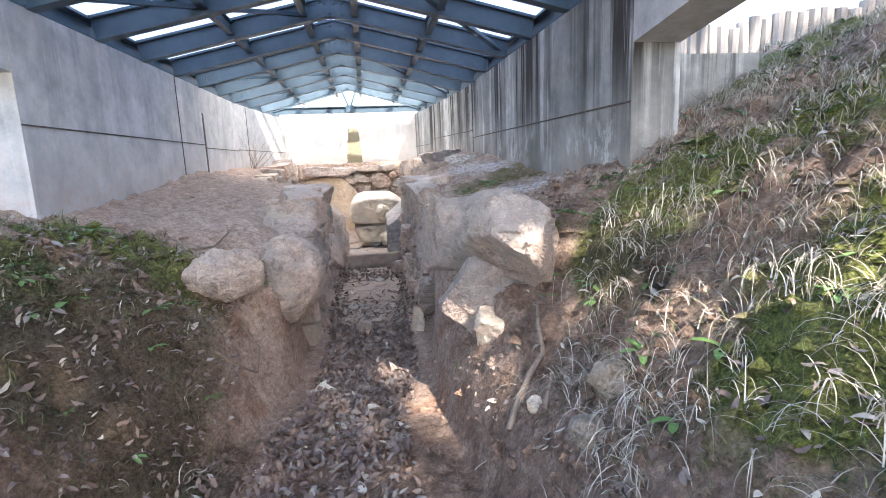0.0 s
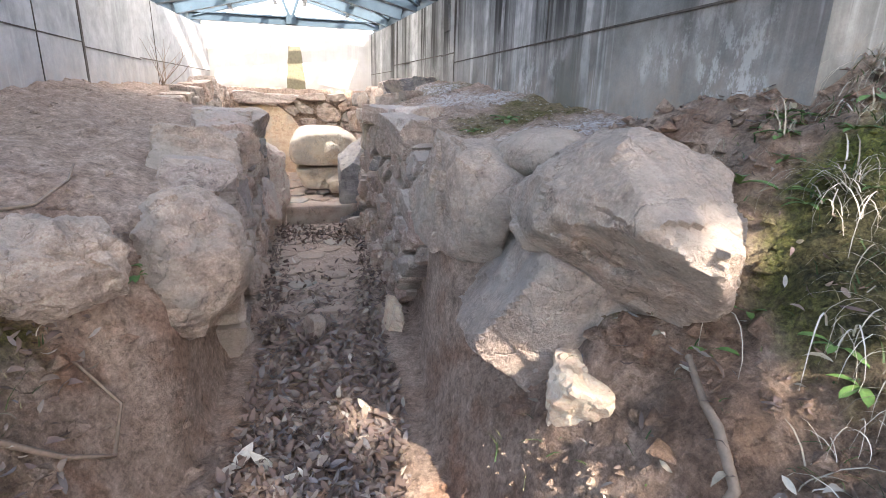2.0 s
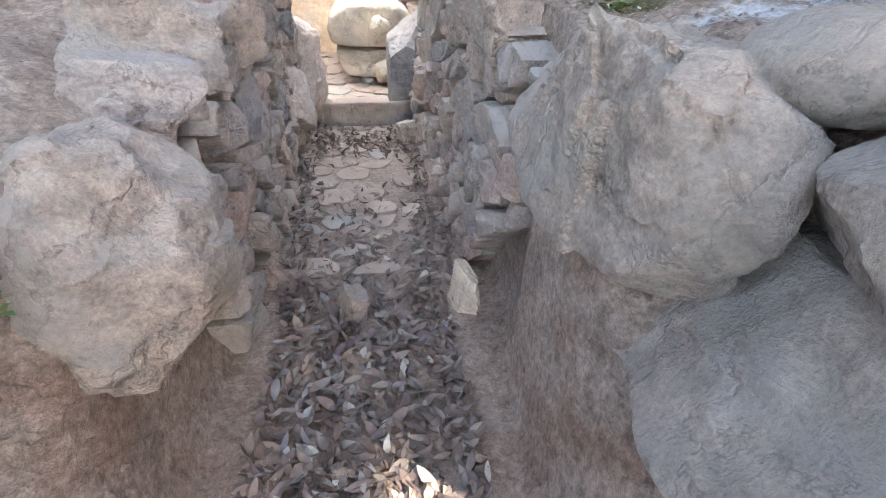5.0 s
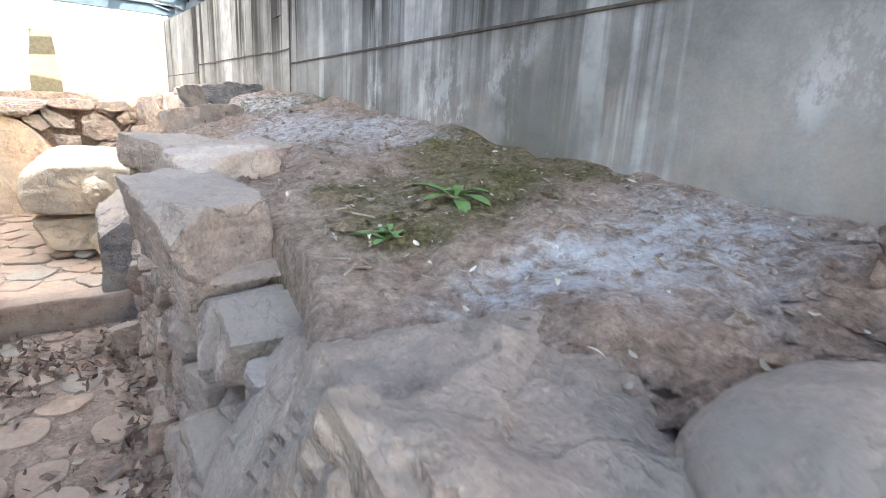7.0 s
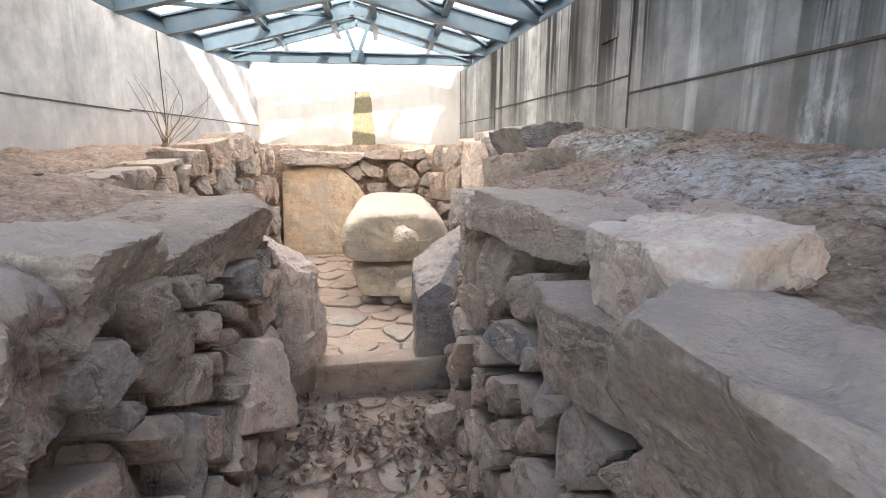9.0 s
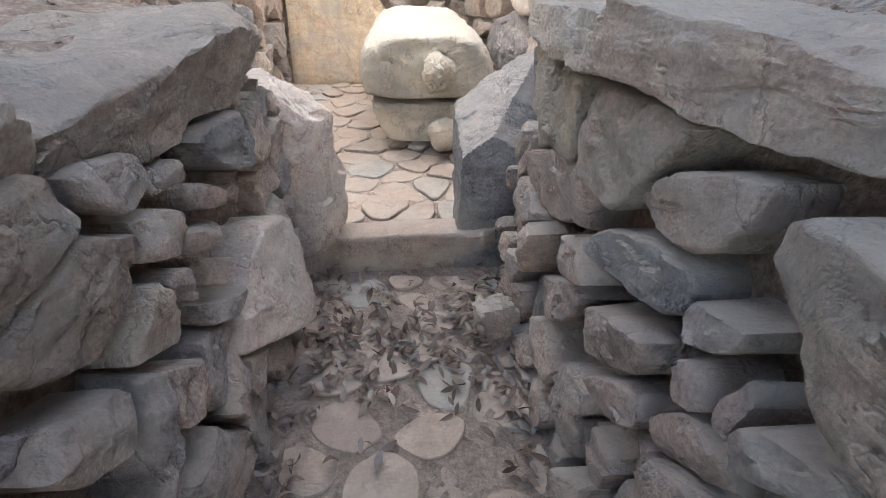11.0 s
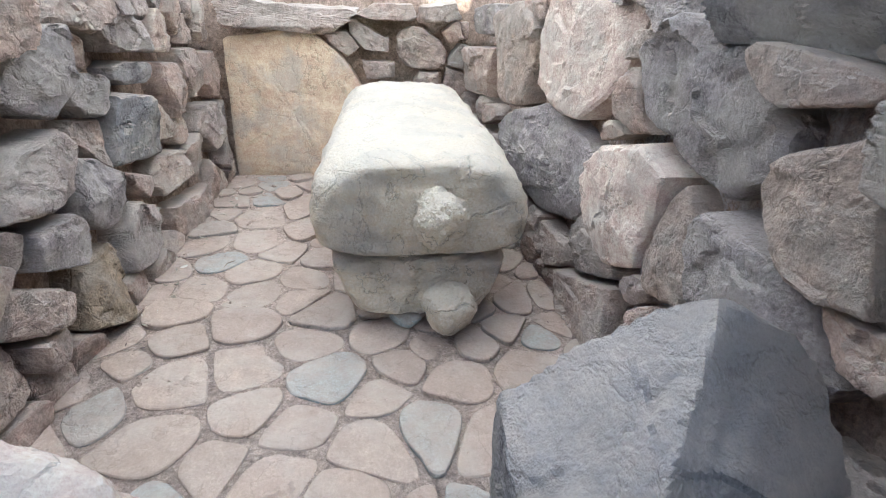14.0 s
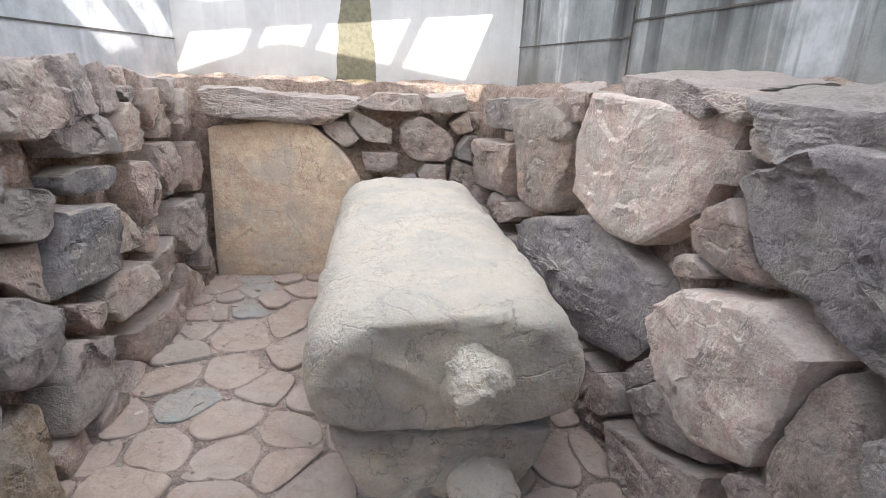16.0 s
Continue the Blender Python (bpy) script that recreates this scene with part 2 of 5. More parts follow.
def concrete_mat(name, streaks, stain=None, cloud=0.4, tone=((0.40, 0.41, 0.415), (0.47, 0.475, 0.475), (0.53, 0.525, 0.51))):
    q = Mat(name, 0.85)
    big, mid, fine = q.noise(1.3, 6, 0.6), q.noise(7.0, 8, 0.65), q.noise(120.0, 4, 0.6)
    col = q.ramp(big, [(0.3, tone[0]), (0.5, tone[1]), (0.7, tone[2])])
    col = q.mix(cloud, col, q.ramp(q.noise(3.5, 8, 0.7, shift=(2, 2, 8)), [(0.3, 0.2), (0.7, 0.75)]), "OVERLAY")
    col = q.mix(0.35, col, mid, "OVERLAY")
    col = q.mix(0.2, col, fine, "OVERLAY")
    z = q.axis(2)
    # board marks and rust-brown splash near the ground
    low = q.n.new("ShaderNodeMapRange")
    low.inputs["From Min"].default_value, low.inputs["From Max"].default_value = 1.95, 1.4
    q.l.new(z, low.inputs[0])
    col = q.mix(q.math("MULTIPLY", low.outputs[0], q.ramp(mid, [(0.35, 0.1), (0.7, 0.7)])), col, (0.36, 0.25, 0.18))
    # run-off from the wall head, black and pale
    run = q.noise(4.2, 6, 0.68, (1, 1, 0.025), 0.25)
    band = q.noise(1.3, 4, 0.6, (1, 1, 0.06), 0.1, (5, 1, 0))
    runb = q.noise(2.6, 5, 0.7, (1, 1, 0.06), 0.2, shift=(3, 9, 4))
    head = q.n.new("ShaderNodeMapRange")
    head.inputs["From Min"].default_value, head.inputs["From Max"].default_value = 1.55, 2.35
    q.l.new(q.math("ADD", z, q.math("MULTIPLY", q.math("SUBTRACT", run, 0.5), 1.4)), head.inputs[0])
    dark = q.math("MULTIPLY", q.math("MULTIPLY", q.ramp(run, [(0.46, 0.0), (0.52, 1.0)]), q.ramp(band, [(0.40, 0.05), (0.50, 1.0)])), head.outputs[0])
    col = q.mix(q.math("MULTIPLY", dark, streaks), col, (0.045, 0.042, 0.038))
    pale = q.math("MULTIPLY", q.ramp(runb, [(0.57, 0.0), (0.63, 1.0)]), q.ramp(mid, [(0.35, 0.4), (0.6, 1.0)]))
    col = q.mix(q.math("MULTIPLY", pale, 0.25 + 0.4 * streaks), col, (0.66, 0.66, 0.65))
    damp = q.math("MULTIPLY", q.ramp(q.noise(1.7, 4, 0.5, (1, 1, 0.5), shift=(1, 5, 2)), [(0.55, 0.0), (0.65, 1.0)]), low.outputs[0])
    col = q.mix(q.math("MULTIPLY", damp, 0.75 * streaks), col, (0.10, 0.105, 0.085))
    # lime bloom above the ground
    bloom = q.math("MULTIPLY", q.ramp(q.noise(1.9, 3, 0.5, (1, 1, 0.7), 0.0, (6, 3, 1)), [(0.56, 0.0), (0.62, 1.0)]), q.ramp(q.noise(16.0, 8, 0.75, (1, 1, 0.5)), [(0.48, 0.0), (0.56, 1.0)]))
    col = q.mix(q.math("MULTIPLY", q.math("MULTIPLY", bloom, low.outputs[0]), 0.8 * streaks), col, (0.68, 0.68, 0.66))
    if stain:
        x0, x1, z1 = stain
        x = q.math("ADD", q.axis(0), q.math("MULTIPLY", q.math("SUBTRACT", mid, 0.5), 0.10))
        half = q.math("SUBTRACT", (x1 - x0) / 2, q.math("MULTIPLY", q.math("MAXIMUM", q.math("SUBTRACT", z, 1.75), 0.0), 0.10))
        off = q.math("ABSOLUTE", q.math("SUBTRACT", x, (x0 + x1) / 2))
        inside = q.math("MULTIPLY", q.math("LESS_THAN", off, half), q.math("LESS_THAN", z, z1))
        col = q.mix(q.math("MULTIPLY", inside, 0.9), col, q.ramp(q.noise(26.0, 6, 0.7), [(0.3, (0.11, 0.10, 0.05)), (0.6, (0.24, 0.21, 0.12)), (0.8, (0.12, 0.15, 0.04))]))
    h = q.math("ADD", q.math("MULTIPLY", mid, 0.5), q.math("MULTIPLY", fine, 0.3))
    return q.done(col, h, 0.25, 0.01)


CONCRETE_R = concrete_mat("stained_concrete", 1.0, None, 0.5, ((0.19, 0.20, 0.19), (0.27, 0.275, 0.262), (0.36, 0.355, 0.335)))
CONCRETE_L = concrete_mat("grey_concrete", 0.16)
# end wall: tone lifted well above the side walls, standing in for strong light
CONCRETE_B = concrete_mat("overlit_concrete", 0.1, (-0.44, -0.07, 2.42), 0.3, ((0.72, 0.71, 0.68), (0.77, 0.76, 0.72), (0.82, 0.80, 0.76)))
GROOVE = Mat("groove_shadow", 0.95)
GROOVE = GROOVE.done(GROOVE.ramp(GROOVE.noise(20.0), [(0.3, (0.06, 0.055, 0.05)), (0.7, (0.14, 0.12, 0.10))]))


def steel_mat():
    q = Mat("blue_grey_paint", 0.45)
    mid = q.noise(4.0, 8, 0.7)
    col = q.ramp(mid, [(0.3, (0.055, 0.088, 0.112)), (0.6, (0.08, 0.125, 0.16)), (0.8, (0.11, 0.16, 0.195))])
    rust = q.ramp(q.noise(9.0, 8, 0.75), [(0.64, 0.0), (0.72, 0.6)])
    col = q.mix(rust, col, (0.16, 0.09, 0.06))
    return q.done(col, mid, 0.08, 0.01)


STEEL = steel_mat()


def sheet_mat(name, tint, share, clear=0.0):
    m = bpy.data.materials.new(name)
    m.use_nodes = True
    n, l = m.node_tree.nodes, m.node_tree.links
    n.remove(n["Principled BSDF"])
    d, t, mx = n.new("ShaderNodeBsdfDiffuse"), n.new("ShaderNodeBsdfTranslucent"), n.new("ShaderNodeMixShader")
    no = n.new("ShaderNodeTexNoise")
    no.inputs["Scale"].default_value = 1.5
    r = n.new("ShaderNodeValToRGB")
    r.color_ramp.elements[0].color = (*[c * 0.8 for c in tint], 1)
    r.color_ramp.elements[1].color = (*tint, 1)
    l.new(no.outputs[0], r.inputs[0])
    d.inputs[0].default_value = (0.8, 0.8, 0.8, 1)
    l.new(r.outputs[0], t.inputs[0])
    mx.inputs[0].default_value = share
    l.new(d.outputs[0], mx.inputs[1])
    l.new(t.outputs[0], mx.inputs[2])
    last = mx
    if clear:
        tr, last = n.new("ShaderNodeBsdfTransparent"), n.new("ShaderNodeMixShader")
        last.inputs[0].default_value = clear
        l.new(mx.outputs[0], last.inputs[1])
        l.new(tr.outputs[0], last.inputs[2])
    l.new(last.outputs[0], n["Material Output"].inputs[0])
    return m


# one kind of sheet; light let through is set by bay to balance brightness
SHEET_MID = sheet_mat("mid_roof_sheet", (0.95, 0.96, 0.96), 0.76)
SHEET_FRONT = sheet_mat("front_roof_sheet", (0.90, 0.93, 0.97), 0.84)
SHEET_WHITE = sheet_mat("bright_roof_sheet", (1.0, 1.0, 0.98), 1.0)
SHEET_CLEAR = sheet_mat("clear_roof_sheet", (1.0, 1.0, 0.98), 1.0, 0.36)


def leaf_mat(name, stops, rough=0.75):
    q = Mat(name, rough)
    col = q.ramp(q.island(), stops)
    col = q.mix(0.4, col, q.noise(60.0, 4), "OVERLAY")
    return q.done(col)


LITTER = leaf_mat("dead_leaf", [(0.0, (0.10, 0.065, 0.05)), (0.3, (0.20, 0.14, 0.11)), (0.55, (0.14, 0.10, 0.09)), (0.75, (0.27, 0.21, 0.165)), (0.92, (0.21, 0.185, 0.18)), (1.0, (0.48, 0.42, 0.34))])
DRY = leaf_mat("dry_grass", [(0.0, (0.24, 0.20, 0.15)), (0.4, (0.40, 0.35, 0.27)), (1.0, (0.62, 0.57, 0.48))])
GREEN = leaf_mat("green_grass", [(0.0, (0.03, 0.062, 0.018)), (0.5, (0.055, 0.09, 0.028)), (0.8, (0.12, 0.14, 0.045)), (1.0, (0.26, 0.22, 0.12))], 0.6)
WEED = leaf_mat("weed_leaf", [(0.0, (0.07, 0.15, 0.04)), (0.6, (0.12, 0.21, 0.06)), (1.0, (0.19, 0.27, 0.10))], 0.55)
TWIG = leaf_mat("twig_bark", [(0.0, (0.20, 0.14, 0.10)), (1.0, (0.33, 0.26, 0.20))])
CROWN = leaf_mat("tree_leaf", [(0.0, (0.04, 0.08, 0.02)), (1.0, (0.08, 0.12, 0.04))])
TIMBER = Mat("weathered_log", 0.9)
TIMBER = TIMBER.done(TIMBER.mix(0.6, TIMBER.ramp(TIMBER.random(), [(0.0, (0.20, 0.19, 0.18)), (1.0, (0.34, 0.31, 0.28))]), TIMBER.noise(12.0, 6, 0.6, (1, 1, 0.1)), "OVERLAY"), TIMBER.noise(30.0, 6, 0.6, (1, 1, 0.1)), 0.5)


# ---- mesh helpers ----
def link(name, bm, material, parent=None, smooth=False, label="", crisp=0):
    me = bpy.data.meshes.new(name)
    bm.normal_update()
    bm.to_mesh(me)
    bm.free()
    if material:
        me.materials.append(material)
    if smooth:
        me.polygons.foreach_set("use_smooth", [True] * len(me.polygons))
    if crisp:
        me.set_sharp_from_angle(angle=radians(crisp))
    ob = new(name, me)
    if parent:
        ob.parent = parent
    if label:
        ob["label"] = label
    return ob


def raw(name, verts, faces, material, parent=None, smooth=False, crisp=0):
    me = bpy.data.meshes.new(name)
    me.from_pydata([tuple(v) for v in verts], [], faces)
    me.materials.append(material)
    if smooth:
        me.polygons.foreach_set("use_smooth", [True] * len(me.polygons))
    me.update()
    if crisp:
        me.set_sharp_from_angle(angle=radians(crisp))
    ob = new(name, me)
    if parent:
        ob.parent = parent
    return ob


def empty(name, label, category, group="", kind=""):
    return tagged(new(name), label, category, group, kind)


def box_bm(bm, x0, y0, z0, x1, y1, z1):
    v = [bm.verts.new((x, y, z)) for z in (z0, z1) for x, y in ((x0, y0), (x1, y0), (x1, y1), (x0, y1))]
    for f in ((0, 3, 2, 1), (4, 5, 6, 7), (0, 1, 5, 4), (1, 2, 6, 5), (2, 3, 7, 6), (3, 0, 4, 7)):
        bm.faces.new([v[i] for i in f])


def bar_bm(bm, a, b, w, h, up=Vector((0, 0, 1))):
    """A bar of width w and height h from a to b."""
    a, b = Vector(a), Vector(b)
    d = (b - a).normalized()
    s = d.cross(up).normalized() * (w / 2)
    u = s.cross(d).normalized() * (h / 2)
    v = [bm.verts.new(p + i * s + j * u) for p in (a, b) for i, j in ((-1, -1), (1, -1), (1, 1), (-1, 1))]
    for f in ((0, 1, 2, 3), (7, 6, 5, 4), (0, 4, 5, 1), (1, 5, 6, 2), (2, 6, 7, 3), (3, 7, 4, 0)):
        bm.faces.new([v[i] for i in f])


def fbm(p, octaves=4):
    return noise.fractal(p, 0.9, 2.1, octaves)


# ---- the lie of the land ----
def lerp(y, *pairs):
    ys, vs = zip(*pairs)
    return np.interp(y, ys, vs)


def smooth_step(a, b, v):
    t = np.clip((v - a) / (b - a), 0, 1)
    return t * t * (3 - 2 * t)


def value_noise(x, y, scale, seed):
    r = np.random.RandomState(seed)
    tab = r.rand(64, 64)
    u, v = x * scale, y * scale
    iu, iv = np.floor(u).astype(int), np.floor(v).astype(int)
    fu, fv = u - iu, v - iv
    fu, fv = fu * fu * (3 - 2 * fu), fv * fv * (3 - 2 * fv)
    g = lambda a, b: tab[a % 64, b % 64]
    return (g(iu, iv) * (1 - fu) + g(iu + 1, iv) * fu) * (1 - fv) + (g(iu, iv + 1) * (1 - fu) + g(iu + 1, iv + 1) * fu) * fv - 0.5


def land(x, y):
    x, y = np.asarray(x, float), np.asarray(y, float)
    floor_z = 0.03 + 0.16 * smooth_step(1.5, -1.5, y) + 0.006 * value_noise(x, y, 3, 5)
    # terraces between the shelter's walls
    le = lerp(y, (3.6, 0.95), (3.9, 1.0), (4.5, 1.12), (5.5, 1.25), (7.4, 1.28), (8.4, 1.47), (13, 1.56))
    lw = lerp(y, (3.8, 1.30), (5.4, 1.37), (7, 1.54), (10, 1.58), (13, 1.60))
    ledge = np.where(y < 7.35, -0.66, -1.6)
    left = le + (lw - le) * np.clip((ledge - x) / (2.2 + ledge), 0, 1)
    re = lerp(y, (3.3, 1.08), (4.4, 1.24), (5.5, 1.33), (7.0, 1.34), (8.2, 1.48), (9, 1.60), (12, 1.52))
    rw = lerp(y, (3.2, 1.36), (4.3, 1.42), (5.1, 1.47), (6.3, 1.59), (7.8, 1.69), (10, 1.72), (13, 1.66))
    right = re + (rw - re) * np.clip((x - 0.65) / 0.99, 0, 1)
    back = 1.58 + 0.02 * value_noise(x, y, 4, 3)
    left_edge = np.where(y < 7.3, -0.60, -1.52)
    right_edge = np.where(y < 7.25, lerp(y, (3.8, 0.42), (4.2, 0.46), (4.5, 0.57)), lerp(y, (8, 1.12), (9.4, 1.12), (12, 0.86)))
    t_l = smooth_step(0.0, 0.10, left_edge - x)
    t_r = smooth_step(0.0, 0.10, x - right_edge)
    t_b = smooth_step(12.06, 12.16, y)
    inner = floor_z.copy()
    inner = np.where(x < 0, inner + (left - inner) * t_l, inner + (right - inner) * t_r)
    inner = inner + (back - inner) * t_b
    # banks before the trench
    fl = lerp(y, (-4, -1.9), (0, -1.35), (1.5, -1.2), (2.6, -0.98), (3.0, -0.74), (3.65, -0.56), (4.5, -0.56))
    fr = lerp(y, (-4, 1.0), (0, 0.62), (1.5, 0.5), (2.3, 0.42), (3.4, 0.36), (4.5, 0.42))
    dl, dr = np.maximum(fl - x, 0), np.maximum(x - fr, 0)
    zl = 1.3 * (1 - np.exp(-dl / 0.45)) + 0.09 * np.maximum(dl - 1.2, 0)
    zr = 1.2 * (1 - np.exp(-dr / lerp(y, (2.2, 0.6), (2.9, 0.36), (4.0, 0.28)))) + 0.45 * np.maximum(dr - 0.6, 0)
    zr = np.where(zr > 2.3, 2.3 + 0.25 * (1 - np.exp(-(zr - 2.3) / 0.25)), zr)
    rough = 0.09 * value_noise(x, y, 2.3, 1) + 0.06 * value_noise(x, y, 6.1, 2) + 0.10 * value_noise(x, y, 10, 9)
    outer = floor_z + zl + zr + rough * np.clip((dl + dr) * 3, 0, 1)
    within = smooth_step(3.25, 3.95, y)
    within = within * (1 - smooth_step(1.66, 1.86, x)) * (1 - smooth_step(2.22, 2.4, -x)) * (1 - smooth_step(13.3, 13.6, y))
    z = outer + (inner - outer) * within
    fine = 0.05 * value_noise(x, y, 5, 11) + 0.035 * value_noise(x, y, 13, 12)
    clods = 0.030 * np.abs(value_noise(x, y, 17, 13)) + 0.022 * np.abs(value_noise(x, y, 31, 14)) + 0.012 * value_noise(x, y, 52, 15)
    bank_share = smooth_step(4.4, 3.4, y)
    return z + (fine + clods * (0.25 + 1.35 * bank_share)) * np.clip(z - 0.1, 0, 0.4) / 0.4


def axis_lines(lo, hi, step, out, grow=1.35):
    mid = list(np.arange(lo, hi + 1e-6, step))
    a, d = lo, step
    left = []
    while a > -out:
        d *= grow
        a -= d
        left.append(a)
    b, d = hi, step
    right = []
    while b < out:
        d *= grow
        b += d
        right.append(b)
    return np.array(left[::-1] + mid + right)


gx, gy = axis_lines(-2.6, 3.6, 0.03, 350), axis_lines(0.0, 13.6, 0.04, 350)
GX, GY = np.meshgrid(gx, gy)
GZ = land(GX, GY)
nx, ny = len(gx), len(gy)
ground_faces = [(j * nx + i, j * nx + i + 1, (j + 1) * nx + i + 1, (j + 1) * nx + i) for j in range(ny - 1) for i in range(nx - 1)]
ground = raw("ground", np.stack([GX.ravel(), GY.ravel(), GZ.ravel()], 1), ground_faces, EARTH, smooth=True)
tagged(ground, "bare reddish earth with moss and white salt crust", "ground", kind="structure")


# ---- the shelter ----
def wall_run(name, pts, thick, z0, z1, material, label):
    """A concrete wall along pts (its inner face), thickness towards the right of the way."""
    bm = bmesh.new()
    P = [Vector((*p, 0)) for p in pts]
    off = []
    for i, p in enumerate(P):
        d = (P[min(i + 1, len(P) - 1)] - P[max(i - 1, 0)]).normalized()
        off.append(p + Vector((d.y, -d.x, 0)) * thick)
    rows = [[bm.verts.new((q.x, q.y, z)) for q in line for z in (z0, z1)] for line in (P, off)]
    n = len(P)
    for k in range(n - 1):
        a, b = rows[0], rows[1]
        bm.faces.new((a[2 * k], a[2 * k + 2], a[2 * k + 3], a[2 * k + 1]))
        bm.faces.new((b[2 * k], b[2 * k + 1], b[2 * k + 3], b[2 * k + 2]))
        bm.faces.new((a[2 * k + 1], a[2 * k + 3], b[2 * k + 3], b[2 * k + 1]))
        bm.faces.new((a[2 * k], b[2 * k], b[2 * k + 2], a[2 * k + 2]))
    for k in (0, n - 1):
        bm.faces.new((rows[0][2 * k], rows[0][2 * k + 1], rows[1][2 * k + 1], rows[1][2 * k]))
    bmesh.ops.recalc_face_normals(bm, faces=bm.faces)
    return tagged(link(name, bm, material), label, "wall", kind="structure")


WALL_TOP = 2.70
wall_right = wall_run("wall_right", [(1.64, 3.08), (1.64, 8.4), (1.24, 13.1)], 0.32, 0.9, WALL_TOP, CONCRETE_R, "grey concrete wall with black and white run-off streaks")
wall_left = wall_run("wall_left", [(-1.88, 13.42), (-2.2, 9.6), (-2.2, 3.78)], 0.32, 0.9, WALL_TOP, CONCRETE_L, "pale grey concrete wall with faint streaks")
wall_back = wall_run("wall_back", [(1.30, 13.08), (-1.96, 13.42)][::-1][::-1], -0.3, 0.9, 2.86, CONCRETE_B, "concrete end wall toned paler for the strong light on it, with a mossy stain")


def groove(parent, a, b, inward, w=0.018, h=0.011):
    bm = bmesh.new()
    bar_bm(bm, Vector(a) + Vector(inward) * 0.001, Vector(b) + Vector(inward) * 0.001, w, h)
    return link("joint", bm, GROOVE, parent)


rx = lambda y: 1.64 if y < 8.4 else 1.64 - 0.4 * (y - 8.4) / 4.7
lx = lambda y: -2.2 if y < 9.6 else -2.2 + 0.32 * (y - 9.6) / 3.82
for y0, y1, z in ((3.08, 7.8, 1.90), (7.8, 8.4, 2.01), (8.4, 10.9, 2.02), (10.9, 13.08, 1.93)):
    groove(wall_right, (rx(y0), y0, z), (rx(y1), y1, z), (-1, 0, 0), 0.014)
for y0, y1, z in ((3.78, 7.7, 1.92), (7.7, 9.6, 1.88), (9.6, 13.4, 1.90)):
    groove(wall_left, (lx(y0), y0, z), (lx(y1), y1, z), (1, 0, 0), 0.014)
groove(wall_back, (1.24, 13.08, 1.93), (-1.9, 13.41, 1.91), (0, -1, 0), 0.014)
for y, z0, z1, w, side in ((7.8, 1.3, 2.69, 0.016, 1), (10.9, 1.3, 2.69, 0.012, 1), (5.3, 1.92, 2.69, 0.006, 1), (7.7, 1.4, 2.35, 0.05, -1), (6.75, 1.4, 2.69, 0.012, -1), (10.2, 1.5, 2.69, 0.010, -1)):
    x = rx(y) if side > 0 else lx(y)
    bm = bmesh.new()
    box_bm(bm, x - 0.006, y - w / 2, z0, x + 0.006, y + w / 2, z1)
    link("joint", bm, GROOVE, wall_right if side > 0 else wall_left)
# recess plate high on the right wall
bm = bmesh.new()
box_bm(bm, rx(8.15) - 0.012, 8.0, 2.28, rx(8.15) + 0.01, 8.25, 2.58)
tagged(link("wall_plate", bm, CONCRETE_R, wall_right), "square patch in the concrete")
# the wall heads run on beyond the wall ends
for x0, x1, yb, nm in ((1.643, 1.957, 3.12, wall_right), (-2.517, -2.203, 3.82, wall_left)):
    bm = bmesh.new()
    v = [bm.verts.new((x, y, z)) for x in (x0, x1) for y, z in ((yb, 2.24), (yb, 2.695), (1.2, 2.695), (1.2, 2.52))]
    for f in ((0, 1, 2, 3), (7, 6, 5, 4), (0, 4, 5, 1), (1, 5, 6, 2), (2, 6, 7, 3), (3, 7, 4, 0)):
        bm.faces.new([v[i] for i in f])
    bmesh.ops.recalc_face_normals(bm, faces=bm.faces)
    link("wall_head", bm, CONCRETE_L, nm)
bm = bmesh.new()
box_bm(bm, 1.97, 3.62, 1.0, 2.95, 3.84, 2.28)
tagged(link("wall_wing", bm, CONCRETE_R), "dark damp concrete wing wall beside the slope", "wall", kind="structure")
RIDGE_X, RIDGE_Z, EAVE_Z = -0.28, 3.34, 2.82


def i_beam(bm, a, b, depth, width, web=0.02, flange=0.022):
    """A rolled beam: one I-shaped profile drawn from a to b."""
    a, b = Vector(a), Vector(b)
    d = (b - a).normalized()
    side = d.cross(Vector((0, 0, 1))).normalized()
    n = side.cross(d).normalized()
    w, h, t = width / 2, depth / 2, web / 2
    prof = [(-w, -h), (w, -h), (w, -h + flange), (t, -h + flange), (t, h - flange), (w, h - flange), (w, h), (-w, h), (-w, h - flange), (-t, h - flange), (-t, -h + flange), (-w, -h + flange)]
    rows = [[bm.verts.new(p + side * u + n * v) for u, v in prof] for p in (a, b)]
    for i in range(12):
        k = (i + 1) % 12
        bm.faces.new((rows[0][i], rows[0][k], rows[1][k], rows[1][i]))
    bm.faces.new(rows[0][::-1])
    bm.faces.new(rows[1])
    bmesh.ops.recalc_face_normals(bm, faces=bm.faces)


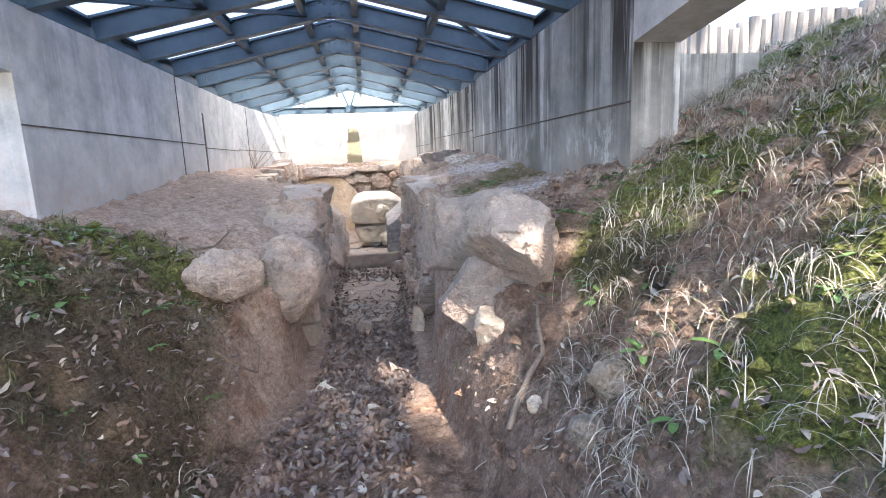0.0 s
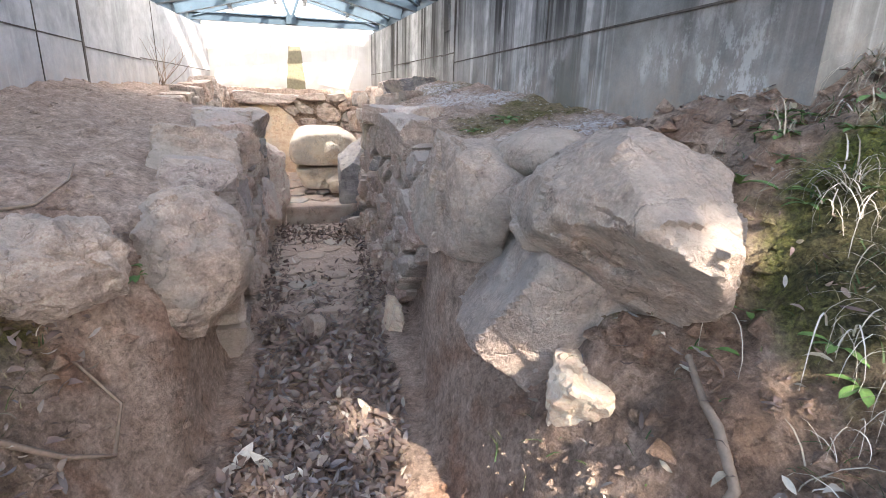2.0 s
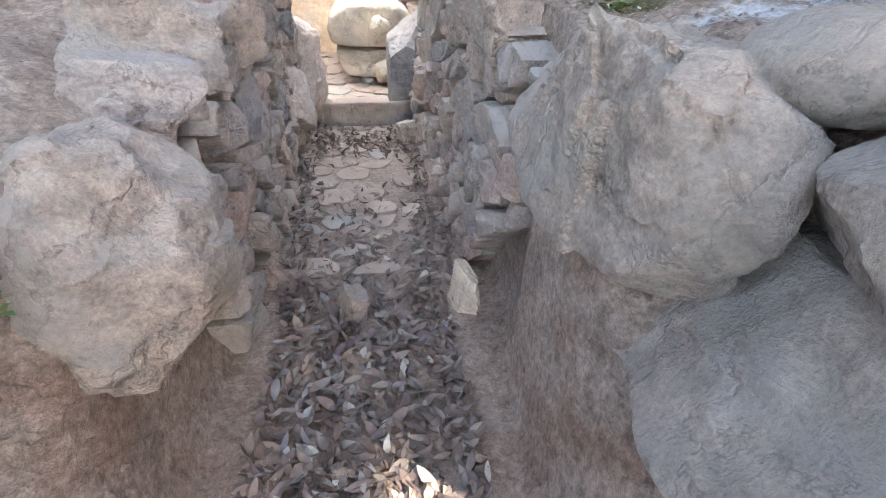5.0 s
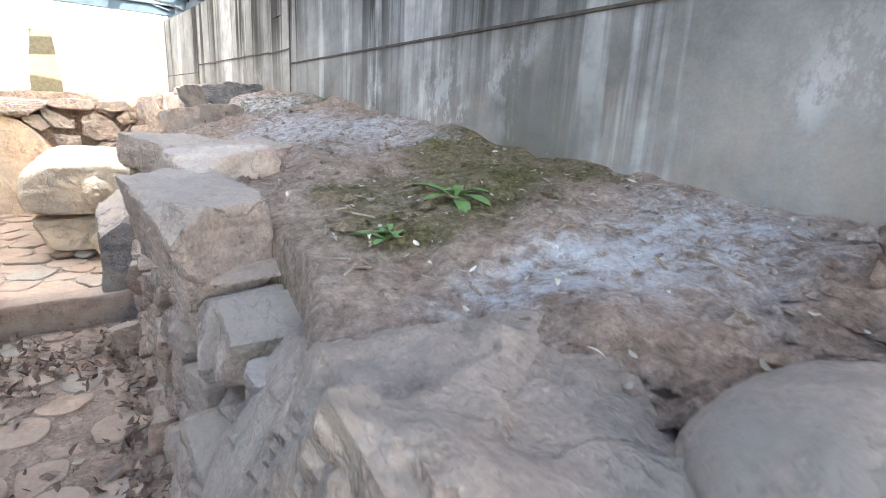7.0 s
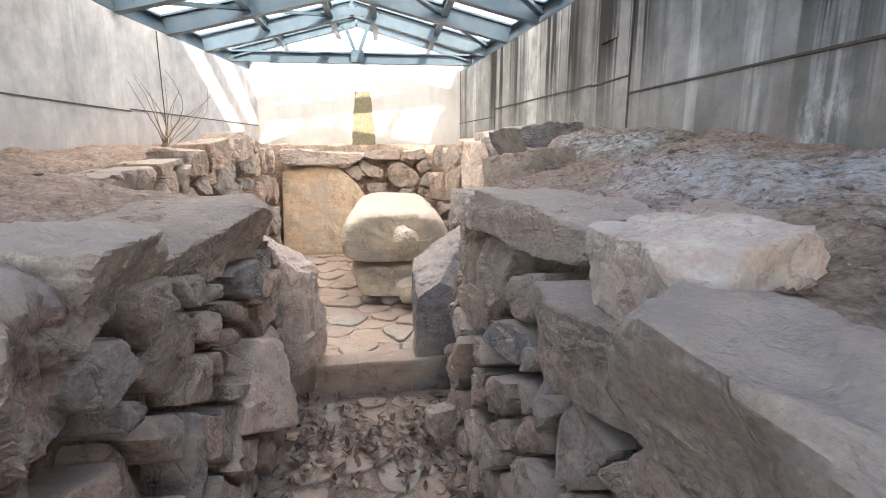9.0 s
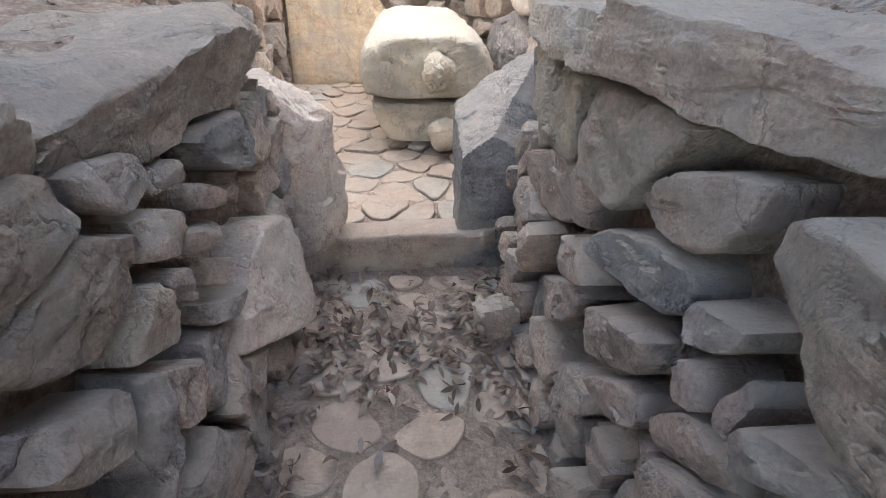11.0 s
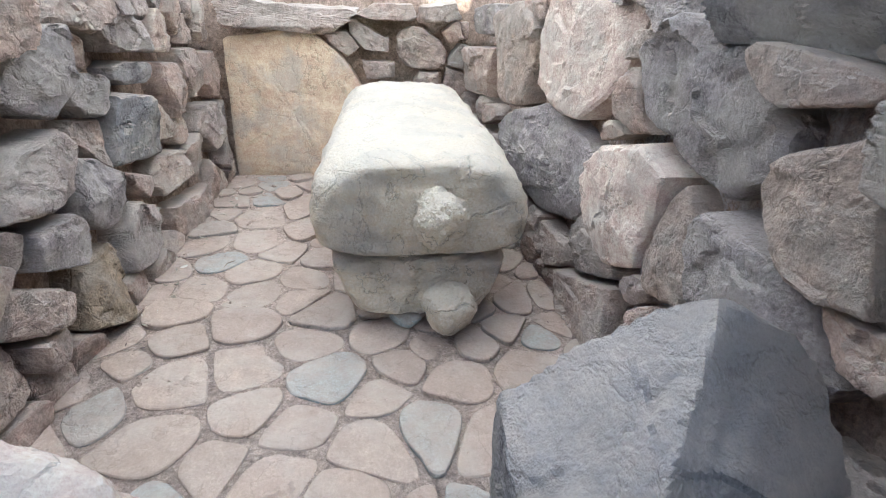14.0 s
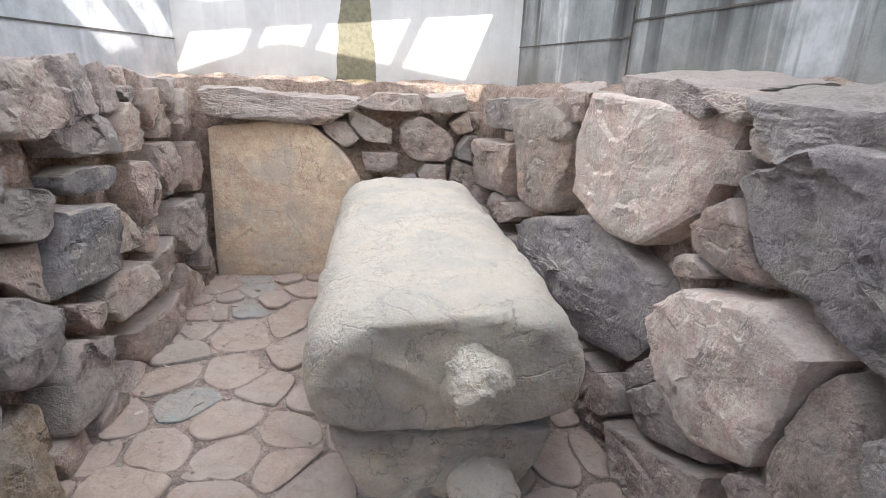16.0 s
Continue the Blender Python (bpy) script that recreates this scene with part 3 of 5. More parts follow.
def rafter(y):
    th = empty("roof_rafter", "blue-grey painted steel roof frame with bolted ridge plate", "rafter", "roof frames")
    l, r = lx(min(y, 13.3)) + 0.0, rx(y)
    for side, x in (("half", l), ("half", r)):
        bm = bmesh.new()
        i_beam(bm, (x, y, EAVE_Z - 0.04), (RIDGE_X, y, RIDGE_Z - 0.12), 0.20, 0.11)
        link("rafter_half", bm, STEEL, th)
    bm = bmesh.new()
    box_bm(bm, RIDGE_X - 0.19, y - 0.018, RIDGE_Z - 0.24, RIDGE_X + 0.19, y + 0.018, RIDGE_Z - 0.02)
    plate = link("ridge_plate", bm, STEEL, th)
    for i in (-0.12, -0.05, 0.05, 0.12):
        for j in (0.06, 0.17):
            bm = bmesh.new()
            bmesh.ops.create_cone(bm, cap_ends=True, segments=8, radius1=0.012, radius2=0.010, depth=0.012, matrix=pose(RIDGE_X + i, y - 0.024, RIDGE_Z - 0.03 - j, 90))
            link("bolt", bm, STEEL, plate)
    return th


RAFTERS = [1.45, 2.35, 3.2, 4.05, 4.95, 5.85, 6.75, 7.65, 8.58, 9.5, 10.4, 11.3]
for y in RAFTERS:
    rafter(y)
# purlins and eaves beams
def roof_z(x):
    return RIDGE_Z + 0.02 - (RIDGE_Z - EAVE_Z - 0.08) * abs(x - RIDGE_X) / 1.92


for x in (-0.55, -0.02, -1.3, 0.75):
    bm = bmesh.new()
    i_beam(bm, (x, 1.25, roof_z(x) - 0.12), (x, 12.6, roof_z(x) - 0.12), 0.13, 0.07, 0.015, 0.014)
    tagged(link("roof_purlin", bm, STEEL), "blue-grey painted steel purlin under the roof", "purlin", "roof purlins")
for pts, nm in (([(1.72, 1.25), (1.72, 8.4), (1.34, 12.9)], "r"), ([(-2.28, 1.25), (-2.28, 9.6), (-2.0, 13.2)], "l")):
    bm = bmesh.new()
    for p, q in zip(pts, pts[1:]):
        i_beam(bm, (*p, WALL_TOP + 0.09), (*q, WALL_TOP + 0.09), 0.17, 0.16)
    tagged(link("eaves_beam", bm, STEEL), "blue-grey steel beam on the wall head", "beam", "eaves beams")
# cross braces in the roof plane
for y0, y1, x0, x1 in ((4.05, 5.85, -2.1, -0.55), (5.85, 4.05, 1.55, 0.0), (7.65, 9.5, -2.1, -0.55), (9.5, 7.65, 1.55, 0.0), (9.5, 11.3, -2.05, -0.55), (11.3, 9.5, 1.4, 0.0)):
    bm = bmesh.new()
    bar_bm(bm, (x0, y0, roof_z(x0) - 0.16), (x1, y1, roof_z(x1) - 0.16), 0.06, 0.035)
    tagged(link("roof_brace", bm, STEEL), "diagonal blue-grey steel roof brace", "brace", "roof braces")
# the end truss with its tie and V struts
truss = empty("end_truss", "blue-grey steel tie beam with V struts at the end wall", "truss")
TY = 12.25
bm = bmesh.new()
i_beam(bm, (lx(TY) - 0.05, TY, 2.80), (rx(TY) + 0.05, TY, 2.80), 0.15, 0.11)
link("tie_beam", bm, STEEL, truss)
for x in (lx(TY), rx(TY)):
    bm = bmesh.new()
    i_beam(bm, (x, TY, EAVE_Z + 0.02), (RIDGE_X, TY, RIDGE_Z - 0.06), 0.12, 0.09)
    link("top_chord", bm, STEEL, truss)
for s in (-1, 1):
    bm = bmesh.new()
    bar_bm(bm, (RIDGE_X + s * 0.02, TY - 0.03, 2.86), (RIDGE_X + s * 0.17, TY - 0.03, RIDGE_Z - 0.1), 0.05, 0.05, Vector((0, 1, 0)))
    link("strut", bm, STEEL, truss)
bm = bmesh.new()
box_bm(bm, RIDGE_X - 0.09, TY - 0.075, 2.74, RIDGE_X + 0.09, TY - 0.058, 2.90)
link("gusset", bm, STEEL, truss)
# lamp bracket on the end wall above the stain
bracket = empty("lamp_bracket", "small rusty bracket with an arched rim on the end wall", "bracket")
bm = bmesh.new()
bar_bm(bm, (-0.40, 13.17, 2.66), (-0.10, 13.17, 2.66), 0.02, 0.012)
link("arm", bm, GROOVE, bracket)
bm = bmesh.new()
for i in range(10):
    a0, a1 = math.pi * i / 10, math.pi * (i + 1) / 10
    bar_bm(bm, (-0.255 + 0.12 * math.cos(a0), 13.19, 2.44 + 0.16 * math.sin(a0)), (-0.255 + 0.12 * math.cos(a1), 13.19, 2.44 + 0.16 * math.sin(a1)), 0.02, 0.012, Vector((0, 1, 0)))
link("rim", bm, GROOVE, bracket)
bm = bmesh.new()
bar_bm(bm, (-0.255, 13.17, 2.60), (-0.255, 13.17, 2.78), 0.02, 0.02, Vector((0, 1, 0)))
link("stem", bm, GROOVE, bracket)


# roof sheets, one object for each bay and slope, corrugated
def sheet(y0, y1, side, material):
    bm = bmesh.new()
    n = 16
    x_eave = -2.62 if side < 0 else 2.06
    for k in range(n):
        ya, yb = y0 + (y1 - y0) * k / n, y0 + (y1 - y0) * (k + 1) / n
        za, zb = 0.012 * (k % 2), 0.012 * ((k + 1) % 2)
        q = [(RIDGE_X, ya, roof_z(RIDGE_X) + za), (x_eave, ya, roof_z(x_eave) + za), (x_eave, yb, roof_z(x_eave) + zb), (RIDGE_X, yb, roof_z(RIDGE_X) + zb)]
        bm.faces.new([bm.verts.new(p) for p in q])
    return link("roof_sheet", bm, material)


bays = [1.42] + [y for y in RAFTERS[1:]] + [12.25, 13.5]
for y0, y1 in zip(bays, bays[1:]):
    for side in (-1, 1):
        ob = sheet(y0, y1, side, SHEET_CLEAR if y0 > 10.3 else SHEET_WHITE if y0 > 8.5 else SHEET_MID if y0 > 7.0 else SHEET_FRONT)
        tagged(ob, "white translucent corrugated roof sheet", "roof", "roof sheets", "structure")


# ---- stones ----
def clip_poly(poly, a, b, c):
    """The part of poly where a*u + b*v <= c."""
    out = []
    for i, p in enumerate(poly):
        q = poly[(i + 1) % len(poly)]
        sp, sq = a * p[0] + b * p[1] - c, a * q[0] + b * q[1] - c
        if sp <= 0:
            out.append(p)
        if (sp < 0 < sq) or (sq < 0 < sp):
            t = sp / (sp - sq)
            out.append((p[0] + t * (q[0] - p[0]), p[1] + t * (q[1] - p[1])))
    return out


def cells(seeds, bounds):
    """Power cells of the seeds (u, v, r) inside the polygon bounds."""
    got = []
    for i, (u, v, r) in enumerate(seeds):
        poly = list(bounds)
        for j, (s, t, q) in enumerate(seeds):
            if i != j and poly and (s - u) ** 2 + (t - v) ** 2 < 4.0:
                poly = clip_poly(poly, 2 * (s - u), 2 * (t - v), s * s + t * t - q * q - u * u - v * v + r * r)
        got.append(poly)
    return got


def fill_seeds(given, u0, u1, v0, v1, rmin, rmax, rng, tries=1500, squash=1.0):
    got = list(given)
    for _ in range(tries):
        r = rng.uniform(rmin, rmax)
        u, v = rng.uniform(u0, u1), rng.uniform(v0, v1)
        if all(math.hypot((u - s) * squash, v - t) > (r + q) * 0.92 for s, t, q in got):
            got.append((u, v, r))
    return got


def area_mid(poly):
    a = cx = cy = 0.0
    for i, p in enumerate(poly):
        q = poly[(i + 1) % len(poly)]
        k = p[0] * q[1] - q[0] * p[1]
        a, cx, cy = a + k, cx + (p[0] + q[0]) * k, cy + (p[1] + q[1]) * k
    return (abs(a) / 2, cx / (3 * a), cy / (3 * a)) if abs(a) > 1e-9 else (0, 0, 0)


def rounded(poly, n, soften, rng):
    """n points evenly round the polygon with its corners cut, as offsets from the middle."""
    for _ in range(soften):
        out = []
        for i, p in enumerate(poly):
            q = poly[(i + 1) % len(poly)]
            out += [(0.78 * p[0] + 0.22 * q[0], 0.78 * p[1] + 0.22 * q[1]), (0.22 * p[0] + 0.78 * q[0], 0.22 * p[1] + 0.78 * q[1])]
        poly = out
    ln = [math.dist(p, poly[(i + 1) % len(poly)]) for i, p in enumerate(poly)]
    total, pts, i, acc = sum(ln), [], 0, 0.0
    for k in range(n):
        want = total * k / n
        while i < len(poly) - 1 and acc + ln[i] < want:
            acc += ln[i]
            i += 1
        t = (want - acc) / max(ln[i], 1e-9)
        p, q = poly[i], poly[(i + 1) % len(poly)]
        pts.append((p[0] + t * (q[0] - p[0]), p[1] + t * (q[1] - p[1])))
    return pts


def chips(p, off, grain):
    """Height of a chipped surface at p: every cell of a scatter is a facet with its own tilt."""
    q = p * grain + off
    _, near = noise.voronoi(q)
    f = near[0]
    g = noise.noise_vector(f * 3.1 + off)
    return max(-0.6, min(0.6, (q - f).dot(g) * 1.1)) / grain


def laid_stone(name, poly, place, material, parent, rng, gap=0.012, bulge=0.05, depth=0.2, soften=1, rough=0.02, push=0.0, n=26, facets=6, edge=0.6, slope=0.85, chip=1.0):
    """One stone of a wall or floor that fills a cell of its face."""
    a, mu, mv = area_mid(poly)
    if a < 0.0012:
        return None
    size = math.sqrt(a)
    n = max(n, min(72, int(size * 170)))
    pts = rounded(poly, n, soften, rng)
    k = max(0.5, 1 - gap / (0.5 * size))
    pts = [((u - mu) * k, (v - mv) * k) for u, v in pts]
    inner = 6 if size < 0.2 else 10 if size < 0.35 else 15
    rings = [(1.0, -depth), (0.99, -depth * 0.5), (1.0, -bulge * edge), (0.99, -bulge * edge * 0.35), (0.955, -bulge * 0.05)]
    rings += [(0.9 - 0.82 * t / inner, 0.0) for t in range(inner)]
    tilt = [(rng.uniform(-1, 1), rng.uniform(-1, 1), rng.uniform(0.5, 1.0)) for _ in range(facets)]
    off = Vector((rng.uniform(0, 50), rng.uniform(0, 50), rng.uniform(0, 50)))
    grain = 2.1 / size

    def surf(u, v):
        h = min(c * bulge - (s * u + t * v) * slope * bulge / (0.5 * size) for s, t, c in tilt)
        return push + max(h, -bulge * 0.9)
    verts, faces = [], []
    for f, (s, d) in enumerate(rings):
        for u, v in pts:
            uu, vv = u * s, v * s
            p = Vector((mu + uu, mv + vv, 0))
            w = fbm(p * 7 + off) * rough + fbm(p * 24 + off, 3) * rough * 0.4
            if f == 0:
                verts.append((mu + uu * 0.9, mv + vv * 0.9, -depth))
            else:
                top = surf(uu, vv) + chip * (chips(p, off, grain) * 0.22 + chips(p, off, grain * 2.7) * 0.20)
                side = w * (0.6 if f > 1 else 1.5)
                verts.append((mu + uu + side, mv + vv + side * 0.8, (top if f > 1 else 0.0) + d + w * (1.0 if f > 2 else 0.4)))
    m = len(pts)
    for f in range(len(rings) - 1):
        for i in range(m):
            j = (i + 1) % m
            faces.append((f * m + i, f * m + j, (f + 1) * m + j, (f + 1) * m + i))
    faces.append(tuple(range(m))[::-1])
    last = (len(rings) - 1) * m
    verts.append((mu, mv, sum(verts[last + i][2] for i in range(m)) / m))
    c = len(verts) - 1
    faces += [(last + i, last + (i + 1) % m, c) for i in range(m)]
    return raw(name, [place(*q) for q in verts], faces, material, parent, smooth=True, crisp=17)


def boulder(name, at, half, turn=(0, 0, 0), material=None, seed=1, planes=22, cut=None, rough=0.05, detail=5, parent=None, label="", category="rock", group="", block=True, faces=(), chip=1.0):
    """A rock: a ball cut by random planes, stretched, worn and roughened."""
    rng = random.Random(seed)
    bm = bmesh.new()
    bmesh.ops.create_icosphere(bm, subdivisions=detail, radius=1.0)
    cuts = [(Vector(f[:3]).normalized(), f[3]) for f in faces]
    cut = cut or (0.76, 0.98)
    if block:
        for k in range(3):
            for s in (-1, 1):
                q = Vector([rng.gauss(0, 0.13) for _ in range(3)])
                q[k] += s
                cuts.append((q.normalized(), rng.uniform(0.54, 0.64)))
    for _ in range(planes):
        z, a = rng.uniform(-1, 1), rng.uniform(0, 2 * math.pi)
        s = math.sqrt(1 - z * z)
        cuts.append((Vector((s * math.cos(a), s * math.sin(a), z)), rng.uniform(*cut)))
    off = Vector((seed * 3.7, seed * 1.3, seed * 2.1))
    h = Vector(half)
    mean = (h.x + h.y + h.z) / 3
    flat = min(1.0, min(h) / mean) ** 1.5
    for v in bm.verts:
        d = v.co.normalized()
        r = 1.0
        for nrm, c in cuts:
            k = d.dot(nrm)
            if k > 0.05:
                r = min(r, c / k)
        p = Vector((d.x * r * h.x, d.y * r * h.y, d.z * r * h.z))
        w = fbm(p * (1.6 / mean) + off, 3) * rough * mean * 1.5 + (0.45 - abs(fbm(p * 9.0 + off, 5))) * rough * 0.16 + fbm(p * 34.0 + off, 3) * rough * 0.08
        w += chip * flat * (chips(p, off, 1.9 / mean) * 0.30 + chips(p, off, 4.6 / mean) * 0.26 + chips(p, off, 11.0 / mean) * 0.18)
        v.co = p + d * w
    for k in range(3):
        lo, hi = min(v.co[k] for v in bm.verts), max(v.co[k] for v in bm.verts)
        s = 2 * h[k] / (hi - lo)
        for v in bm.verts:
            v.co[k] = (v.co[k] - (lo + hi) / 2) * s
    bmesh.ops.transform(bm, matrix=pose(*at, *turn), verts=bm.verts)
    ob = link(name, bm, material or GREY, parent, smooth=True, crisp=19)
    if not parent:
        tagged(ob, label, category, group)
    elif label:
        ob["label"] = label
    return ob


LAID = {"PL": [], "PR": [], "CL": [], "CR": [], "CB": []}


def lay(wall, material, *outline):
    """A stone of its own place in one of the walls, by its outline on the wall's face (along, up)."""
    LAID[wall].append((list(outline), material))


def apart(poly, other):
    """poly without what lies past the edge of other that parts the two best."""
    _, mu, mv = area_mid(poly)
    best = None
    for p, q in zip(other, other[1:] + other[:1]):
        a, b = q[1] - p[1], p[0] - q[0]
        ln = math.hypot(a, b) or 1.0
        a, b = a / ln, b / ln
        c = a * p[0] + b * p[1]
        far = a * mu + b * mv - c
        if best is None or far > best[0]:
            best = (far, a, b, c)
    far, a, b, c = best
    return clip_poly(poly, -a, -b, -c) if far > 0 else []


def within_bounds(poly, bounds):
    for p, q in zip(bounds, bounds[1:] + bounds[:1]):
        a, b = q[1] - p[1], p[0] - q[0]
        poly = clip_poly(poly, a, b, a * p[0] + b * p[1]) if poly else poly
    return poly


def stone_wall(name, label, bounds, place, rng, fill, own=(), gap=0.009, bulge=0.06, depth=0.26):
    th = empty(name, label, "stone wall", kind="structure")
    u0, u1 = min(p[0] for p in bounds), max(p[0] for p in bounds)
    v0, v1 = min(p[1] for p in bounds), max(p[1] for p in bounds)
    verts, faces = [], []
    for k in range(20):
        ua, ub = u0 + (u1 - u0) * k / 20, u0 + (u1 - u0) * (k + 1) / 20
        strip = clip_poly(clip_poly(bounds, 1, 0, ub), -1, 0, -ua)
        if len(strip) > 2:
            faces.append(tuple(range(len(verts), len(verts) + len(strip))))
            verts += [place(u, v, -0.17) for u, v in strip]
    raw("earth_fill", verts, faces, EARTH, th)
    laid = []
    for poly, material in own:
        poly = within_bounds(poly, bounds)
        for other, _ in laid:
            if len(poly) > 2:
                poly = apart(poly, other)
        if len(poly) > 2 and area_mid(poly)[0] > 0.006:
            laid.append((poly, material))
    for poly, material in laid:
        size = math.sqrt(area_mid(poly)[0])
        laid_stone("stone", poly, place, material, th, rng, gap=gap * rng.uniform(0.5, 1.2), bulge=min(bulge * 1.3, bulge * 0.5 + size * 0.12), depth=depth, rough=0.014, push=rng.uniform(-0.01, 0.04), facets=rng.choice((3, 4, 4, 5)), soften=0 if size > 0.4 else rng.choice((0, 0, 1)), slope=rng.uniform(0.4, 0.75), edge=0.4, chip=0.15 if material == TAN else 0.6 if material == PINK else 1.0)
    sd = [q for q in fill_seeds([], u0, u1, v0, v1, *fill, rng) if not any(inside_poly(q, p) for p, _ in laid)]
    for poly in cells(sd, bounds):
        for other, _ in laid:
            if len(poly) > 2:
                poly = apart(poly, other)
        if len(poly) < 3:
            continue
        laid_stone("stone", poly, place, STONE, th, rng, gap=gap * rng.uniform(0.7, 1.9), bulge=bulge * rng.uniform(0.5, 1.1), depth=depth, rough=0.013, push=rng.uniform(-0.055, 0.02), facets=rng.choice((2, 3, 3, 4)), soften=rng.choice((0, 0, 1)), slope=rng.uniform(0.4, 0.75))
    return th


def inside_poly(p, poly):
    return all((q[0] - o[0]) * (p[1] - o[1]) - (q[1] - o[1]) * (p[0] - o[0]) >= 0 for o, q in zip(poly, poly[1:] + poly[:1]))


rng = random.Random(11)

# passage, left side
lay("PL", GREY, (5.81, 1.18), (5.85, 1.05), (6.07, 1.1), (6.03, 1.23), (5.83, 1.23))
lay("PL", STONE, (6.09, 1.09), (6.21, 1.04), (6.33, 1.06), (6.34, 1.13), (6.1, 1.19))
lay("PL", GREY, (5.8, 1), (5.87, 0.93), (6.02, 0.85), (6.12, 0.91), (6.18, 1.03), (6.05, 1.09), (5.83, 1.03))
lay("PL", STONE, (6.17, 0.95), (6.33, 0.87), (6.44, 0.93), (6.32, 1.02), (6.2, 1.04))
lay("PL", STONE, (6.33, 1.08), (6.35, 1.01), (6.51, 0.99), (6.48, 1.07))
lay("PL", STONE, (6.47, 0.91), (6.74, 0.84), (6.48, 1.03))
lay("PL", STONE, (6.38, 0.84), (6.64, 0.76), (6.6, 0.85), (6.39, 0.91))
lay("PL", STONE, (6.23, 0.89), (6.26, 0.79), (6.37, 0.73), (6.43, 0.82))
lay("PL", STONE, (6.41, 0.83), (6.42, 0.74), (6.56, 0.65), (6.64, 0.7))
lay("PL", STONE, (6.07, 0.78), (6.22, 0.71), (6.29, 0.78), (6.21, 0.91), (6.14, 0.93))
lay("PL", STONE, (6.37, 0.63), (6.62, 0.52), (6.67, 0.56), (6.37, 0.72))
lay("PL", STONE, (5.68, 1.01), (5.79, 1.01), (5.82, 1.04), (5.77, 1.13), (5.73, 1.15))
lay("PL", DUSK, (5.65, 0.94), (5.68, 0.91), (5.82, 0.91), (5.78, 0.96), (5.68, 1.01))
lay("PL", STONE, (6.09, 0.58), (6.23, 0.51), (6.27, 0.64), (6.11, 0.74))
lay("PL", STONE, (5.75, 0.86), (5.83, 0.75), (6, 0.63), (6.1, 0.67), (6.04, 0.79), (5.85, 0.88))
lay("PL", PINK, (6.49, 0.62), (6.5, 0.41), (7.04, 0.14), (7.21, 0.36), (7.02, 0.71), (6.72, 0.79))
lay("PL", SLATE, (6.6, 1.08), (6.7, 0.94), (7, 0.84), (6.95, 1.07))
lay("PL", GREY, (5.39, 1.2), (5.51, 1.15), (5.71, 1.19), (5.71, 1.36), (5.62, 1.39), (5.44, 1.36))
lay("PL", STONE, (5.5, 1.07), (5.6, 1.01), (5.76, 1.07), (5.69, 1.16), (5.53, 1.15))
lay("PL", GREY, (4.5, 1.16), (4.56, 1.07), (4.82, 1.13), (4.92, 1.22), (4.82, 1.29), (4.59, 1.29))
lay("PL", STONE, (4.9, 1.19), (4.96, 1.11), (5.17, 1.22), (5.17, 1.36), (4.97, 1.31))
lay("PL", STONE, (5.22, 1.27), (5.3, 1.19), (5.49, 1.23), (5.54, 1.36), (5.33, 1.39))
lay("PL", STONE, (5.04, 1.1), (5.32, 1.05), (5.2, 1.19))
lay("PL", STONE, (4.67, 1.04), (4.89, 0.94), (4.97, 0.96), (4.91, 1.1), (4.76, 1.14))
lay("PL", DUSK, (4.94, 0.91), (5.02, 0.71), (5.19, 0.55), (5.34, 0.7), (5.3, 0.93), (5.15, 0.97))
lay("PL", STONE, (4.45, 1.08), (4.46, 1.03), (4.65, 0.95), (4.79, 0.96), (4.61, 1.07))
lay("PL", STONE, (4.55, 0.78), (4.97, 0.72), (4.87, 0.91), (4.56, 0.94))
lay("PL", STONE, (4.34, 0.92), (4.49, 0.83), (4.55, 0.93), (4.41, 1.03))
lay("PL", STONE, (4.46, 0.7), (4.66, 0.62), (4.67, 0.71), (4.51, 0.79))
lay("PL", STONE, (4.62, 0.55), (4.8, 0.47), (4.9, 0.61), (4.73, 0.69))
lay("PL", STONE, (4.25, 0.74), (4.37, 0.62), (4.46, 0.67), (4.4, 0.79), (4.29, 0.83))
stone_wall("passage_wall_left", "dry-laid wall of angular pinkish-grey field stones",
           [(4.4, 0.0), (7.46, 0.0), (7.46, 1.0), (6.95, 1.17), (5.4, 1.24), (4.7, 1.2), (4.1, 1.05), (4.1, 0.6)],
           lambda u, v, d: (-0.50 - 0.05 * v + d, u, v), rng, (0.055, 0.10), LAID["PL"])
# passage, right side
lay("PR", BROWN, (6.55, 0.98), (6.85, 0.96), (7.18, 1.02), (7.28, 1.26), (6.7, 1.26))
lay("PR", GREY, (6.12, 1.22), (6.33, 0.96), (6.53, 0.97), (6.81, 1.14), (6.61, 1.21), (6.22, 1.24))
lay("PR", STONE, (5.93, 1.14), (6.01, 1.02), (6.23, 0.98), (6.29, 1.01), (6.17, 1.14), (5.95, 1.22))
lay("PR", SLATE, (6, 0.91), (6.11, 0.84), (6.42, 0.8), (6.56, 0.87), (6.39, 0.94), (6.06, 1))
lay("PR", STONE, (6.53, 0.81), (6.82, 0.69), (7.09, 0.72), (7.14, 0.83), (6.75, 0.99), (6.53, 0.97))
lay("PR", STONE, (6.34, 0.75), (6.6, 0.62), (6.75, 0.65), (6.58, 0.78), (6.38, 0.82))
lay("PR", STONE, (5.83, 0.97), (5.97, 0.88), (6.05, 0.88), (5.99, 0.97), (5.85, 1.02))
lay("PR", STONE, (6.4, 0.66), (6.51, 0.49), (6.74, 0.35), (6.91, 0.42), (6.6, 0.62))
lay("PR", STONE, (6.02, 0.74), (6.24, 0.58), (6.46, 0.54), (6.36, 0.69), (6.06, 0.84))
lay("PR", STONE, (5.99, 0.62), (6.18, 0.48), (6.27, 0.54), (6.07, 0.7))
